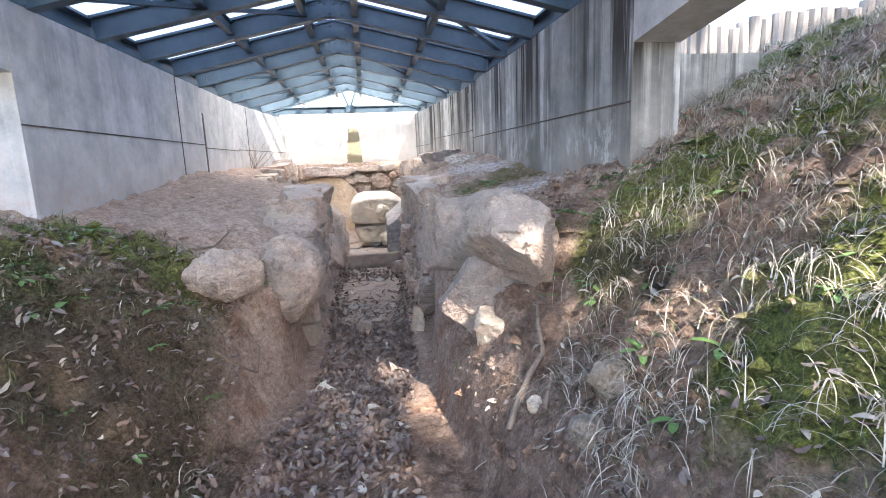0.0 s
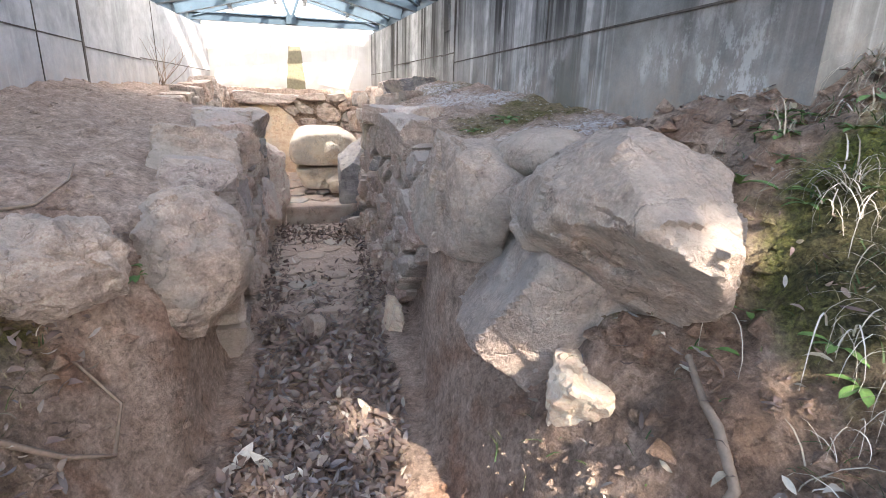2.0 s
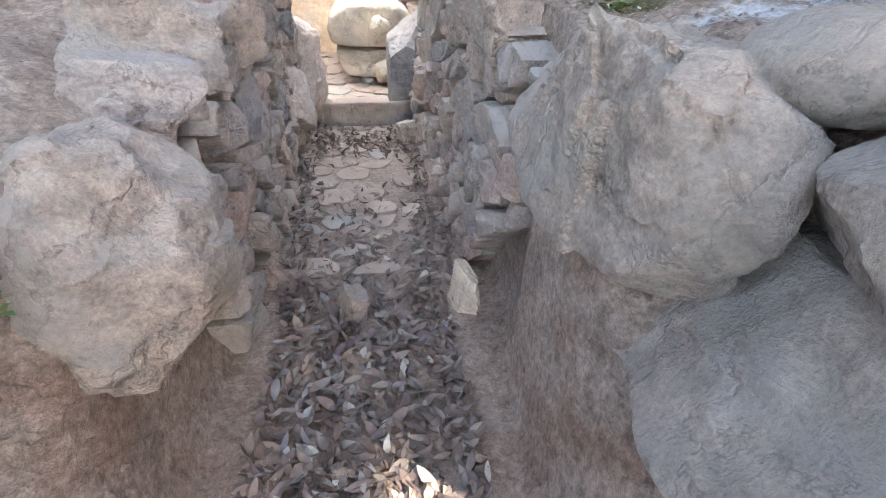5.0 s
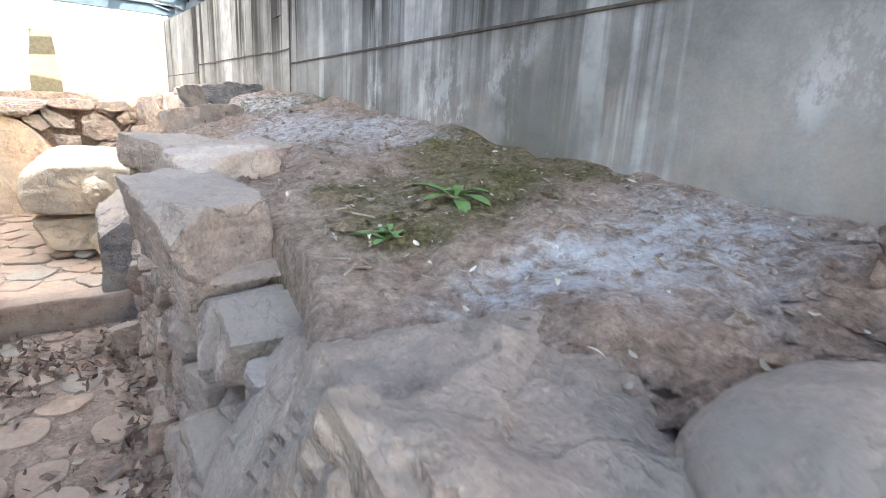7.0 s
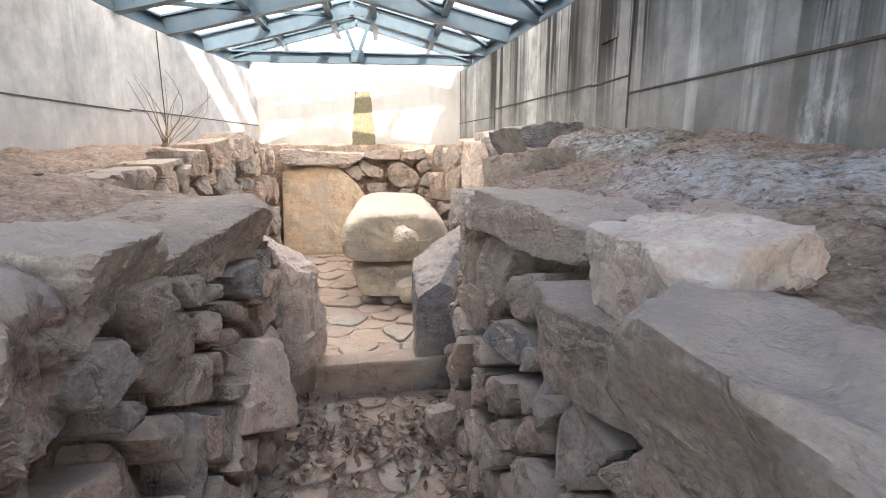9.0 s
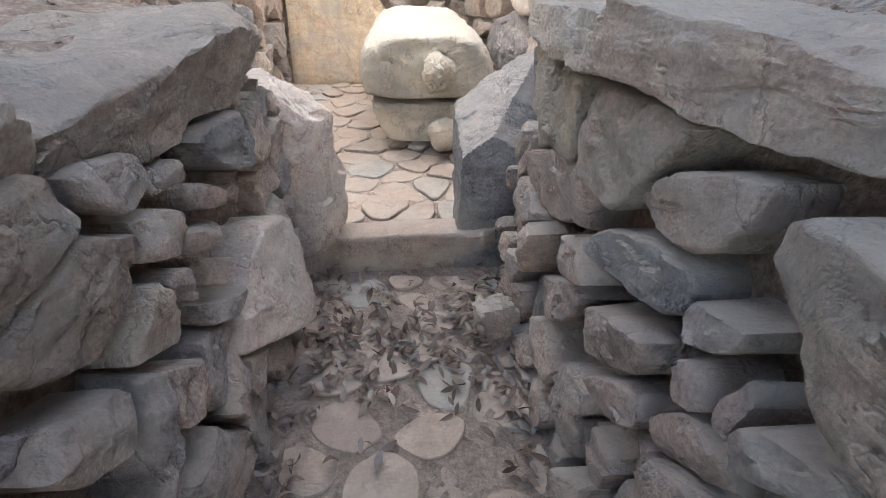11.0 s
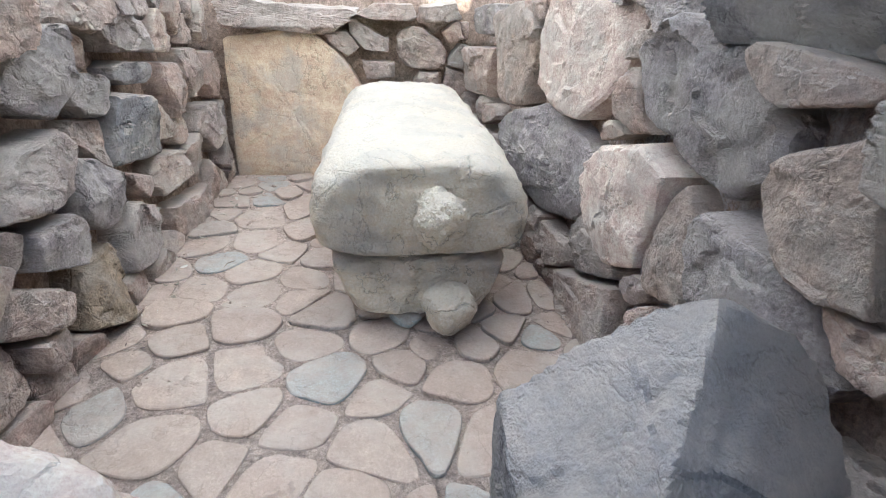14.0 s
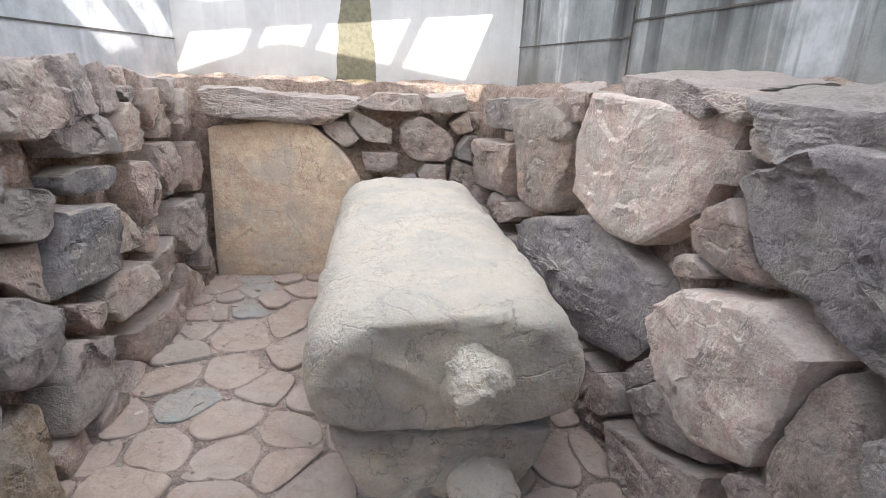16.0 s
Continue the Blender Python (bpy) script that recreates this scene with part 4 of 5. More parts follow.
lay("PR", STONE, (5.86, 0.83), (5.95, 0.74), (6.01, 0.78), (5.92, 0.9))
lay("PR", STONE, (5.8, 0.8), (5.87, 0.8), (5.84, 0.96), (5.8, 0.92))
lay("PR", STONE, (5.6, 0.97), (5.78, 0.79), (5.82, 0.83), (5.75, 0.94), (5.63, 0.99))
lay("PR", GREY, (5.18, 1.15), (5.33, 1.05), (5.6, 1.02), (5.94, 1.02), (5.84, 1.22), (5.55, 1.29), (5.24, 1.31))
lay("PR", GREY, (4.95, 1.29), (5.17, 1.17), (5.2, 1.21), (5.17, 1.34), (5.09, 1.4), (4.97, 1.41))
lay("PR", STONE, (5.62, 0.95), (5.7, 0.77), (6, 0.6), (6.09, 0.63), (5.89, 0.86))
lay("PR", STONE, (5.34, 1.03), (5.41, 0.9), (5.57, 0.79), (5.63, 0.85), (5.57, 1.02))
lay("PR", STONE, (6.81, 0.82), (6.82, 0.75), (6.98, 0.74), (7.21, 0.78), (7.05, 0.95), (6.93, 1), (6.85, 0.97))
lay("PR", STONE, (6.87, 0.67), (7.07, 0.53), (7.23, 0.58), (7.16, 0.74), (6.88, 0.73))
lay("PR", STONE, (6.78, 0.68), (6.87, 0.42), (7.05, 0.38), (7.17, 0.39), (7.1, 0.51), (6.87, 0.67))
lay("PR", STONE, (6.63, 0.85), (6.68, 0.74), (6.76, 0.77), (6.82, 0.89), (6.76, 0.97), (6.66, 0.96))
lay("PR", STONE, (6.51, 0.92), (6.61, 0.85), (6.66, 0.89), (6.65, 0.96), (6.57, 0.98))
stone_wall("passage_wall_right", "dry-laid wall of mixed grey and pink field stones",
           [(5.0, 0.0), (7.52, 0.0), (7.46, 0.75), (7.28, 1.2), (7.0, 1.26), (5.9, 1.24), (4.9, 1.24), (4.35, 1.1), (4.35, 0.55), (4.7, 0.3)],
           lambda u, v, d: (0.45 + 0.06 * v - d, u, v), rng, (0.055, 0.10), LAID["PR"])
# chamber walls
lay("CL", STONE, (10.17, 1.4), (10.26, 1.28), (10.64, 1.24), (10.73, 1.35), (10.44, 1.62), (10.26, 1.63))
lay("CL", SLATE, (9.92, 0.75), (10.47, 0.66), (10.54, 1.02), (10.06, 1.1))
lay("CL", DUSK, (9.45, 0.65), (9.59, 0.51), (9.93, 0.5), (9.97, 0.65), (9.75, 0.86), (9.57, 0.91))
lay("CL", STONE, (9.66, 0.32), (9.72, 0.2), (10.04, 0.15), (10.39, 0.34), (9.93, 0.56))
lay("CL", STONE, (10.45, 0.14), (10.6, 0.02), (11.15, -0.05), (11.27, 0.19), (10.45, 0.31))
lay("CL", STONE, (10.28, 0.54), (10.38, 0.39), (10.76, 0.44), (10.78, 0.65), (10.47, 0.72))
lay("CL", STONE, (10.78, 0.99), (10.81, 0.8), (11.24, 0.82), (11.06, 1.15), (10.79, 1.18))
lay("CL", STONE, (10.71, 1.23), (11.06, 1.2), (11.1, 1.41), (10.82, 1.55))
lay("CL", STONE, (11.14, 1.03), (11.26, 0.85), (11.52, 0.92), (11.44, 1.22), (11.15, 1.24))
lay("CL", STONE, (11.2, 0.63), (11.44, 0.39), (11.78, 0.51), (11.63, 0.78), (11.29, 0.81))
lay("CL", SLATE, (10.19, 1.12), (10.57, 1.08), (10.6, 1.21), (10.22, 1.24))
lay("CL", DUSK, (9.69, 1.06), (10.01, 0.99), (10.06, 1.21), (9.72, 1.26))
lay("CL", STONE, (10.74, 0.41), (10.99, 0.32), (11.26, 0.41), (11.26, 0.63), (10.89, 0.61))
lay("CL", BROWN, (9.24, 0.17), (9.53, 0.03), (9.7, 0.44), (9.37, 0.46))
lay("CL", STONE, (9.93, 0.72), (10.04, 0.53), (10.32, 0.42), (10.25, 0.6))
lay("CL", STONE, (11.55, 1.23), (12.05, 1.18), (12.39, 1.53), (11.65, 1.53))
lay("CL", STONE, (11.53, 0.83), (11.9, 0.75), (12.18, 1.14), (11.64, 1.16))
lay("CL", STONE, (10.5, 0.73), (10.75, 0.69), (10.74, 0.9), (10.52, 0.99))
lay("CL", DUSK, (9.22, 1.2), (9.47, 1.08), (9.79, 1.24), (9.78, 1.48), (9.37, 1.44))
lay("CL", STONE, (8.97, 0.81), (9.31, 0.76), (9.66, 0.85), (9.55, 1.06), (9.21, 1.03), (9.06, 0.95))
lay("CL", DUSK, (9.52, 0.56), (9.78, 0.53), (9.92, 0.64), (9.74, 0.88), (9.53, 0.89))
lay("CL", DUSK, (9.07, 0.58), (9.31, 0.48), (9.5, 0.57), (9.46, 0.71), (9.09, 0.73))
lay("CL", STONE, (8.76, 0.47), (8.93, 0.36), (9.11, 0.32), (9.22, 0.42), (8.86, 0.64))
stone_wall("chamber_wall_left", "rough dry-stone chamber wall of grey and pink blocks",
           [(7.3, 0.0), (11.95, 0.0), (11.95, 1.55), (10.0, 1.6), (7.3, 1.4)],
           lambda u, v, d: (-1.40 - 0.02 * (u - 10) - 0.04 * v + d, u, v), rng, (0.07, 0.13), LAID["CL"], bulge=0.075)
crx = lambda y: 1.02 if y < 9.4 else 1.02 - 0.115 * (y - 9.4)
lay("CR", PINK, (9.36, 1.58), (9.37, 1.52), (9.45, 1.25), (9.68, 1.04), (9.91, 1.02), (10.32, 1.12), (10.35, 1.36), (10.28, 1.68), (9.62, 1.73))
lay("CR", DUSK, (8.37, 1.19), (8.54, 1.03), (8.75, 1.08), (9.09, 1.2), (9.24, 1.43), (8.93, 1.58), (8.67, 1.58), (8.38, 1.31))
lay("CR", STONE, (8.15, 1.43), (8.23, 1.39), (8.45, 1.34), (8.59, 1.34), (8.62, 1.47), (8.38, 1.58), (8.23, 1.6))
lay("CR", GREY, (7.92, 1), (8.04, 0.98), (8.17, 0.99), (8.4, 1.17), (8.34, 1.26), (8.13, 1.39))
lay("CR", DUSK, (7.89, 0.95), (7.93, 0.82), (7.99, 0.72), (8.31, 0.61), (8.49, 0.65), (8.67, 0.97), (8.56, 1.02), (8.27, 1.02))
lay("CR", PINK, (8.79, 1.05), (8.87, 0.62), (9.11, 0.51), (9.32, 0.59), (9.5, 0.82), (9.32, 1.02), (8.96, 1.12))
lay("CR", GREY, (8.51, 0.64), (8.74, 0.56), (8.88, 0.64), (8.93, 0.91), (8.79, 1.05), (8.67, 0.97))
lay("CR", DUSK, (9.44, 0.75), (9.65, 0.48), (10.04, 0.41), (11.24, 0.67), (10.87, 0.84), (10.13, 1.06), (9.45, 0.97))
lay("CR", STONE, (8.99, 1.13), (9.19, 1.09), (9.39, 1.14), (9.45, 1.22), (9.23, 1.37))
lay("CR", STONE, (9.24, 1.08), (9.48, 0.98), (9.56, 1.04), (9.41, 1.13))
lay("CR", STONE, (9.02, 0.17), (9.08, -0.2), (9.28, -0.18), (9.65, 0.2), (9.06, 0.42))
lay("CR", STONE, (9.06, 0.54), (9.07, 0.45), (9.44, 0.3), (9.58, 0.4), (9.4, 0.58))
lay("CR", STONE, (8.74, 0.55), (8.92, 0.4), (8.99, 0.52), (8.87, 0.62))
lay("CR", STONE, (9.11, 1.49), (9.22, 1.39), (9.43, 1.36), (9.45, 1.45), (9.4, 1.51))
lay("CR", GREY, (10.38, 1.44), (10.51, 0.93), (10.96, 0.9), (11.25, 1.5), (10.73, 1.6))
lay("CR", STONE, (11.21, 1.26), (11.35, 0.86), (12.11, 0.81), (11.93, 1.2))
lay("CR", STONE, (10.87, 1.63), (11.24, 1.33), (12.13, 1.3), (12.19, 1.43), (11.64, 1.55))
lay("CR", STONE, (10.22, 1.65), (10.33, 1.48), (10.55, 1.44), (10.46, 1.64))
stone_wall("chamber_wall_right", "rough dry-stone chamber wall with large grey slabs",
           [(7.35, 0.0), (12.0, 0.0), (12.0, 1.5), (10.4, 1.64), (9.5, 1.70), (8.9, 1.6), (8.2, 1.58), (7.35, 1.36)],
           lambda u, v, d: (crx(u) + 0.05 * v - d, u, v), rng, (0.055, 0.10), LAID["CR"], bulge=0.085)
lay("CB", TAN, (-1.41, 0.0), (-0.26, 0.0), (-0.20, 0.86), (-0.33, 1.08), (-0.55, 1.27), (-0.72, 1.32), (-1.38, 1.25))
lay("CB", STONE, (-0.32, 1.44), (-0.3, 1.29), (-0.17, 1.14), (0.06, 1.13), (0.06, 1.24))
lay("CB", STONE, (0.11, 1.11), (0.21, 0.99), (0.54, 0.98), (0.58, 1.19), (0.31, 1.38), (0.11, 1.31))
lay("CB", STONE, (-0.53, 1.31), (-0.48, 1.2), (-0.31, 1.09), (-0.21, 1.16), (-0.3, 1.31))
lay("CB", STONE, (-0.21, 1.07), (-0.17, 0.89), (0.11, 0.92), (0.11, 1.06))
lay("CB", STONE, (0.5, 1.3), (0.58, 1.21), (0.72, 1.24), (0.66, 1.42))
stone_wall("chamber_wall_back", "chamber end wall with one large tan slab and small stones",
           [(-1.42, 0.0), (0.76, 0.0), (0.76, 1.40), (-0.3, 1.40), (-1.42, 1.28)],
           lambda u, v, d: (u, 11.93 + 0.06 * v - d, v), rng, (0.06, 0.10), LAID["CB"], bulge=0.05)
# returns beside the doorway
stone_wall("chamber_front_left", "low dry-stone return wall beside the doorway",
           [(-1.42, 0.0), (-0.62, 0.0), (-0.62, 0.95), (-1.42, 0.95)], lambda u, v, d: (u, 7.72 + d, v), rng, (0.09, 0.16))
stone_wall("chamber_front_right", "low dry-stone return wall beside the doorway",
           [(0.62, 0.0), (1.04, 0.0), (1.04, 0.72), (0.62, 0.72)], lambda u, v, d: (u, 7.86 + d, v), rng, (0.09, 0.16))

# cap stones and single rocks
B = boulder
B("back_cap_stone", (-0.80, 12.06, 1.40), (0.60, 0.2, 0.13), (0, 3, 1), STONE, 21, rough=0.07, chip=0.3, label="long pale cap stone on the chamber end wall")
B("back_cap_stone", (0.03, 12.07, 1.46), (0.27, 0.16, 0.075), (0, 2, -4), STONE, 22, label="flat cap stone on the chamber end wall", group="cap stones")
B("back_cap_stone", (0.50, 12.08, 1.46), (0.2, 0.15, 0.085), (0, -10, 6), STONE, 23, label="flat cap stone on the chamber end wall", group="cap stones")
B("chamber_cap_stone", (1.22, 8.98, 1.58), (0.24, 0.34, 0.125), (4, -6, 8), STONE, 24, label="flat pinkish cap stone on the chamber wall")
B("chamber_cap_stone", (1.26, 9.80, 1.66), (0.26, 0.40, 0.08), (2, -3, 5), STONE, 25, label="broad dark cap stone on the chamber wall")
B("chamber_cap_stone", (1.08, 10.6, 1.52), (0.16, 0.22, 0.16), (0, 0, 20), STONE, 26, label="upright stone on the chamber wall")
B("chamber_cap_stone", (0.97, 7.66, 1.44), (0.22, 0.27, 0.13), (0, 0, 20), GREY, 27, chip=0.4, label="smooth pale rock beside the chamber wall")
for k, (y, z, hx, hy, hz) in enumerate(((9.9, 1.55, 0.2, 0.24, 0.16), (10.4, 1.58, 0.14, 0.1, 0.14), (10.75, 1.54, 0.07, 0.09, 0.15), (11.0, 1.54, 0.06, 0.07, 0.14), (11.25, 1.52, 0.09, 0.08, 0.14), (11.6, 1.5, 0.1, 0.14, 0.12), (9.3, 1.5, 0.2, 0.25, 0.15), (8.75, 1.42, 0.2, 0.2, 0.14))):
    B("chamber_cap_stone", (-1.52, y, z), (hx, hy, hz), (0, rng.uniform(-8, 8), rng.uniform(-15, 15)), STONE, 30 + k, label="jagged stone on the chamber wall head", group="chamber rim stones", planes=18)
B("passage_cap_stone", (-0.76, 6.62, 1.22), (0.29, 0.54, 0.13), (2, 4, -4), GREY, 41, rough=0.05, label="broad overhanging cap slab on the passage wall")
B("passage_cap_stone", (-0.72, 5.86, 1.24), (0.22, 0.27, 0.13), (0, 2, 6), STONE, 42, label="pink cap stone on the passage wall", group="passage cap stones")
B("passage_cap_stone", (-0.68, 5.40, 1.16), (0.2, 0.22, 0.2), (0, -5, 18), STONE, 43, label="pointed cap stone on the passage wall", group="passage cap stones")
B("passage_cap_stone", (-0.70, 4.64, 1.15), (0.23, 0.27, 0.15), (-4, 5, 12), GREY, 44, rough=0.06, label="large grey cap stone at the passage wall head")
B("passage_cap_stone", (-0.64, 4.24, 1.09), (0.17, 0.16, 0.09), (0, 6, 20), STONE, 45, planes=10, label="flat-topped wedge stone over a round boulder")
B("passage_cap_stone", (-0.55, 5.05, 1.12), (0.13, 0.16, 0.14), (0, 0, 40), STONE, 46, label="angular stone on the passage wall", group="passage cap stones")
B("round_boulder", (-0.63, 3.88, 0.76), (0.265, 0.27, 0.335), (0, 6, 0), GREY, 51, planes=16, cut=(0.82, 0.96), rough=0.06, detail=6, block=False, chip=0.8, label="large rounded grey boulder at the trench mouth")
B("round_boulder", (-0.96, 3.42, 0.92), (0.25, 0.22, 0.175), (0, -6, 20), GREY, 52, planes=14, cut=(0.74, 0.92), rough=0.10, detail=6, block=False, label="low rounded boulder set in the earth bank")
# right side of the trench mouth
B("entrance_rock", (0.86, 3.00, 1.08), (0.35, 0.58, 0.27), (-10, 22, -14), GREY, 53, planes=12, cut=(0.60, 0.88), rough=0.04, block=False, detail=6, chip=1.1, label="great grey rock slab leaning out of the bank")
B("entrance_rock", (0.70, 3.96, 1.03), (0.33, 0.60, 0.28), (0, 8, -10), GREY, 54, planes=13, cut=(0.62, 0.88), rough=0.04, block=False, detail=6, chip=1.2, label="great rugged grey rock at the trench mouth")
B("underlying_slab", (0.82, 3.52, 0.68), (0.33, 0.72, 0.30), (0, 26, -9), GREY, 55, planes=9, cut=(0.72, 0.95), rough=0.04, detail=6, chip=0.5, label="smooth dusty grey slab under the great rocks")
B("flat_stone", (0.66, 2.82, 0.60), (0.10, 0.14, 0.13), (10, 10, -30), TAN, 56, planes=9, label="pale tan stone stuck in the bank")
B("smooth_boulder", (0.87, 3.60, 1.26), (0.215, 0.205, 0.105), (0, -4, 20), GREY, 57, planes=4, cut=(0.93, 0.99), rough=0.03, detail=5, block=False, chip=0.15, label="smooth pale rounded boulder on the terrace")
B("passage_cap_stone", (0.54, 4.98, 1.24), (0.16, 0.30, 0.14), (2, -4, 6), STONE, 58, rough=0.05, planes=14, cut=(0.70, 0.9), label="pale cap stone above the passage")
B("passage_cap_stone", (0.66, 5.48, 1.32), (0.18, 0.21, 0.10), (0, -4, 16), PINK, 59, label="flat cap stone above the passage", group="passage cap stones")
B("passage_cap_stone", (0.66, 6.16, 1.32), (0.20, 0.36, 0.10), (0, 3, 22), STONE, 60, rough=0.05, label="long pale cap stone above the passage")
B("passage_cap_stone", (0.60, 6.75, 1.29), (0.2, 0.40, 0.085), (0, 3, 3), STONE, 61, label="flat cap stone above the passage", group="passage cap stones")
B("passage_cap_stone", (0.86, 5.62, 1.36), (0.13, 0.12, 0.075), (0, -3, 30), STONE, 62, label="flat pale stone on the terrace", group="terrace stones")
B("passage_cap_stone", (0.64, 7.02, 1.27), (0.2, 0.26, 0.09), (0, 3, 3), STONE, 63, label="flat cap stone above the passage", group="passage cap stones")
B("terrace_rock", (1.22, 8.5, 1.62), (0.28, 0.36, 0.13), (0, -5, 14), SLATE, 64, label="dark slab on the terrace by the wall")
B("bank_stone", (0.95, 1.88, 0.66), (0.12, 0.11, 0.09), (0, 10, 30), BROWN, 65, block=False, label="pale stone in the grassy bank", group="bank stones")
B("bank_stone", (0.70, 2.14, 0.45), (0.05, 0.05, 0.05), (0, 10, 60), TAN, 66, block=False, label="small tan stone at the foot of the bank", group="bank stones")
B("bank_stone", (0.81, 1.80, 0.50), (0.10, 0.10, 0.07), (0, 10, 10), BROWN, 67, block=False, label="half-buried stone in the bank", group="bank stones")
B("passage_stone", (-0.12, 4.60, 0.06), (0.06, 0.09, 0.09), (0, 10, 10), GREY, 68, label="small stone among the dead leaves", group="passage stones")
B("passage_stone", (0.38, 4.62, 0.09), (0.045, 0.11, 0.13), (0, 10, 10), TAN, 69, label="small upright stone at the wall foot", group="passage stones")
B("passage_stone", (0.36, 7.02, 0.12), (0.09, 0.09, 0.12), (0, -10, 10), STONE, 70, label="pinkish stone at the wall foot", group="passage stones")

# doorway stones and sill
B("door_jamb_stone", (-0.59, 7.66, 0.50), (0.28, 0.27, 0.54), (0, -6, 4), PINK, 71, planes=13, cut=(0.70, 0.92), rough=0.06, detail=6, chip=0.8, block=False, faces=((0.1, -1, 0.25, 0.72), (1, -0.3, -0.1, 0.75), (0, 0, -1, 0.8), (-1, 0, 0, 0.8), (0.05, -0.1, 1, 0.86)), label="tall pinkish-grey jamb stone of the chamber door")
B("door_jamb_stone", (0.60, 7.79, 0.50), (0.37, 0.24, 0.58), (0, 1, -4), SLATE, 76, planes=4, cut=(0.86, 0.96), rough=0.03, detail=6, chip=0.6, block=False, faces=((-1, -0.04, 0.03, 0.62), (0.05, -1, 0.06, 0.56), (1, 0.1, 0, 0.62), (0, 1, 0, 0.6), (0, 0, -1, 0.6), (0.42, -0.62, 1, 0.50), (-0.55, -0.2, 1, 0.62)), label="dark slate jamb stone with a sloping top")
bm = bmesh.new()
bmesh.ops.create_cube(bm, size=1.0)
bmesh.ops.subdivide_edges(bm, edges=bm.edges[:], cuts=7, use_grid_fill=True)
for v in bm.verts:
    c = v.co
    e = max(abs(c.y), abs(c.z)) ** 6 * 0.3
    v.co = Vector((c.x * 0.80, c.y * 0.14 * (1 - 0.2 * abs(c.z) ** 3), (c.z * 0.30) * (1 - 0.25 * abs(c.y) ** 4)))
    v.co += Vector((0, fbm(c * 3, 3) * 0.012, fbm(c * 2.5 + Vector((4, 4, 4)), 3) * 0.018))
bmesh.ops.transform(bm, matrix=pose(0.03, 7.64, 0.11, 8, 0, 2), verts=bm.verts)
tagged(link("door_sill", bm, COBBLE, smooth=True), "smooth tan stone sill slab across the chamber door", "sill stone")


# ---- the stone coffin ----
def coffin():
    th = empty("stone_coffin", "pale tuff house-shaped stone coffin with rope knobs", "coffin")
    cx, y0, y1 = 0.160, 9.30, 11.52

    def loaf(profile, ya, yb, name, taper, seed, swell=0.0):
        """A long block with the given half profile, its edges worn."""
        prof = profile + [(-a, b) for a, b in profile[::-1]]
        pts = rounded(prof, 72, 3, rng)
        ys = [0.0, 0.012, 0.03, 0.06, 0.12] + [0.12 + 0.76 * k / 18 for k in range(1, 18)] + [0.88, 0.94, 0.97, 0.988, 1.0]
        verts, faces, n = [], [], len(pts)
        off = Vector((seed, seed * 2, seed * 3))
        zc = sum(p[1] for p in pts) / n
        for t in ys:
            e = min(t, 1 - t)
            k = 1 - 0.09 * max(0, 1 - e / 0.06) ** 2
            for u, v in pts:
                w = fbm(Vector((u, v, t * 2.2)) * 5 + off, 4) * 0.014 + fbm(Vector((u, v, t * 2.2)) * 18 + off, 4) * 0.013
                s = k * (1 - taper * t)
                y = ya + (yb - ya) * t + fbm(Vector((u * 3, v * 3, seed)), 3) * 0.015 + (swell * (0.25 - u * u) * (1 if t < 0.5 else -1) if e < 0.05 else 0) * -1
                verts.append((cx + u * s + w * (1 if u > 0 else -1), y, zc + (v - zc) * k + (w if v > zc else 0)))
        m = len(ys)
        for a in range(m - 1):
            for i in range(n):
                j = (i + 1) % n
                faces.append((a * n + i, a * n + j, (a + 1) * n + j, (a + 1) * n + i))
        for a, rev in ((0, True), (m - 1, False)):
            # dressed end faces
            rings = [a * n]
            for s in (0.93, 0.84, 0.74, 0.63, 0.51, 0.39, 0.27, 0.14):
                rings.append(len(verts))
                for i in range(n):
                    x, y, z = verts[a * n + i]
                    q = Vector(((x - cx) * s * 7, (z - zc) * s * 7, seed + a))
                    verts.append((cx + (x - cx) * s, (ya if rev else yb) + (-0.02 if rev else 0.02) + fbm(q * 1.6, 5) * 0.028, zc + (z - zc) * s))
            for ra, rb in zip(rings, rings[1:]):
                for i in range(n):
                    j = (i + 1) % n
                    faces.append((rb + i, rb + j, ra + j, ra + i) if rev else (ra + i, ra + j, rb + j, rb + i))
            c = len(verts)
            y = sum(verts[rings[-1] + i][1] for i in range(n)) / n
            verts.append((cx, y, zc))
            faces += [((rings[-1] + i), c, rings[-1] + (i + 1) % n) if rev else (rings[-1] + i, rings[-1] + (i + 1) % n, c) for i in range(n)]
        ob = raw(name, verts, faces, TUFF, th, smooth=True)
        b = bmesh.new()
        b.from_mesh(ob.data)
        bmesh.ops.recalc_face_normals(b, faces=b.faces)
        b.to_mesh(ob.data)
        b.free()
        return ob

    lid = loaf([(0.20, 0.965), (0.37, 0.94), (0.485, 0.85), (0.535, 0.68), (0.49, 0.475)], y0, y1, "lid", 0.03, 3)
    body = loaf([(0.45, 0.455), (0.44, 0.38), (0.36, 0.20), (0.30, 0.12)], y0 + 0.05, y1 - 0.03, "body", 0.10, 8)
    B("knob", (0.25, y0 - 0.03, 0.70), (0.13, 0.16, 0.15), (0, 6, 0), TUFF, 81, planes=8, cut=(0.76, 0.94), parent=lid, rough=0.06, chip=0.9, block=False, label="worn stone rope knob")
    B("knob", (0.30, y0 - 0.02, 0.22), (0.14, 0.16, 0.13), (0, -6, 0), TUFF, 82, planes=8, cut=(0.76, 0.94), parent=body, rough=0.06, chip=0.9, block=False, label="worn stone rope knob")
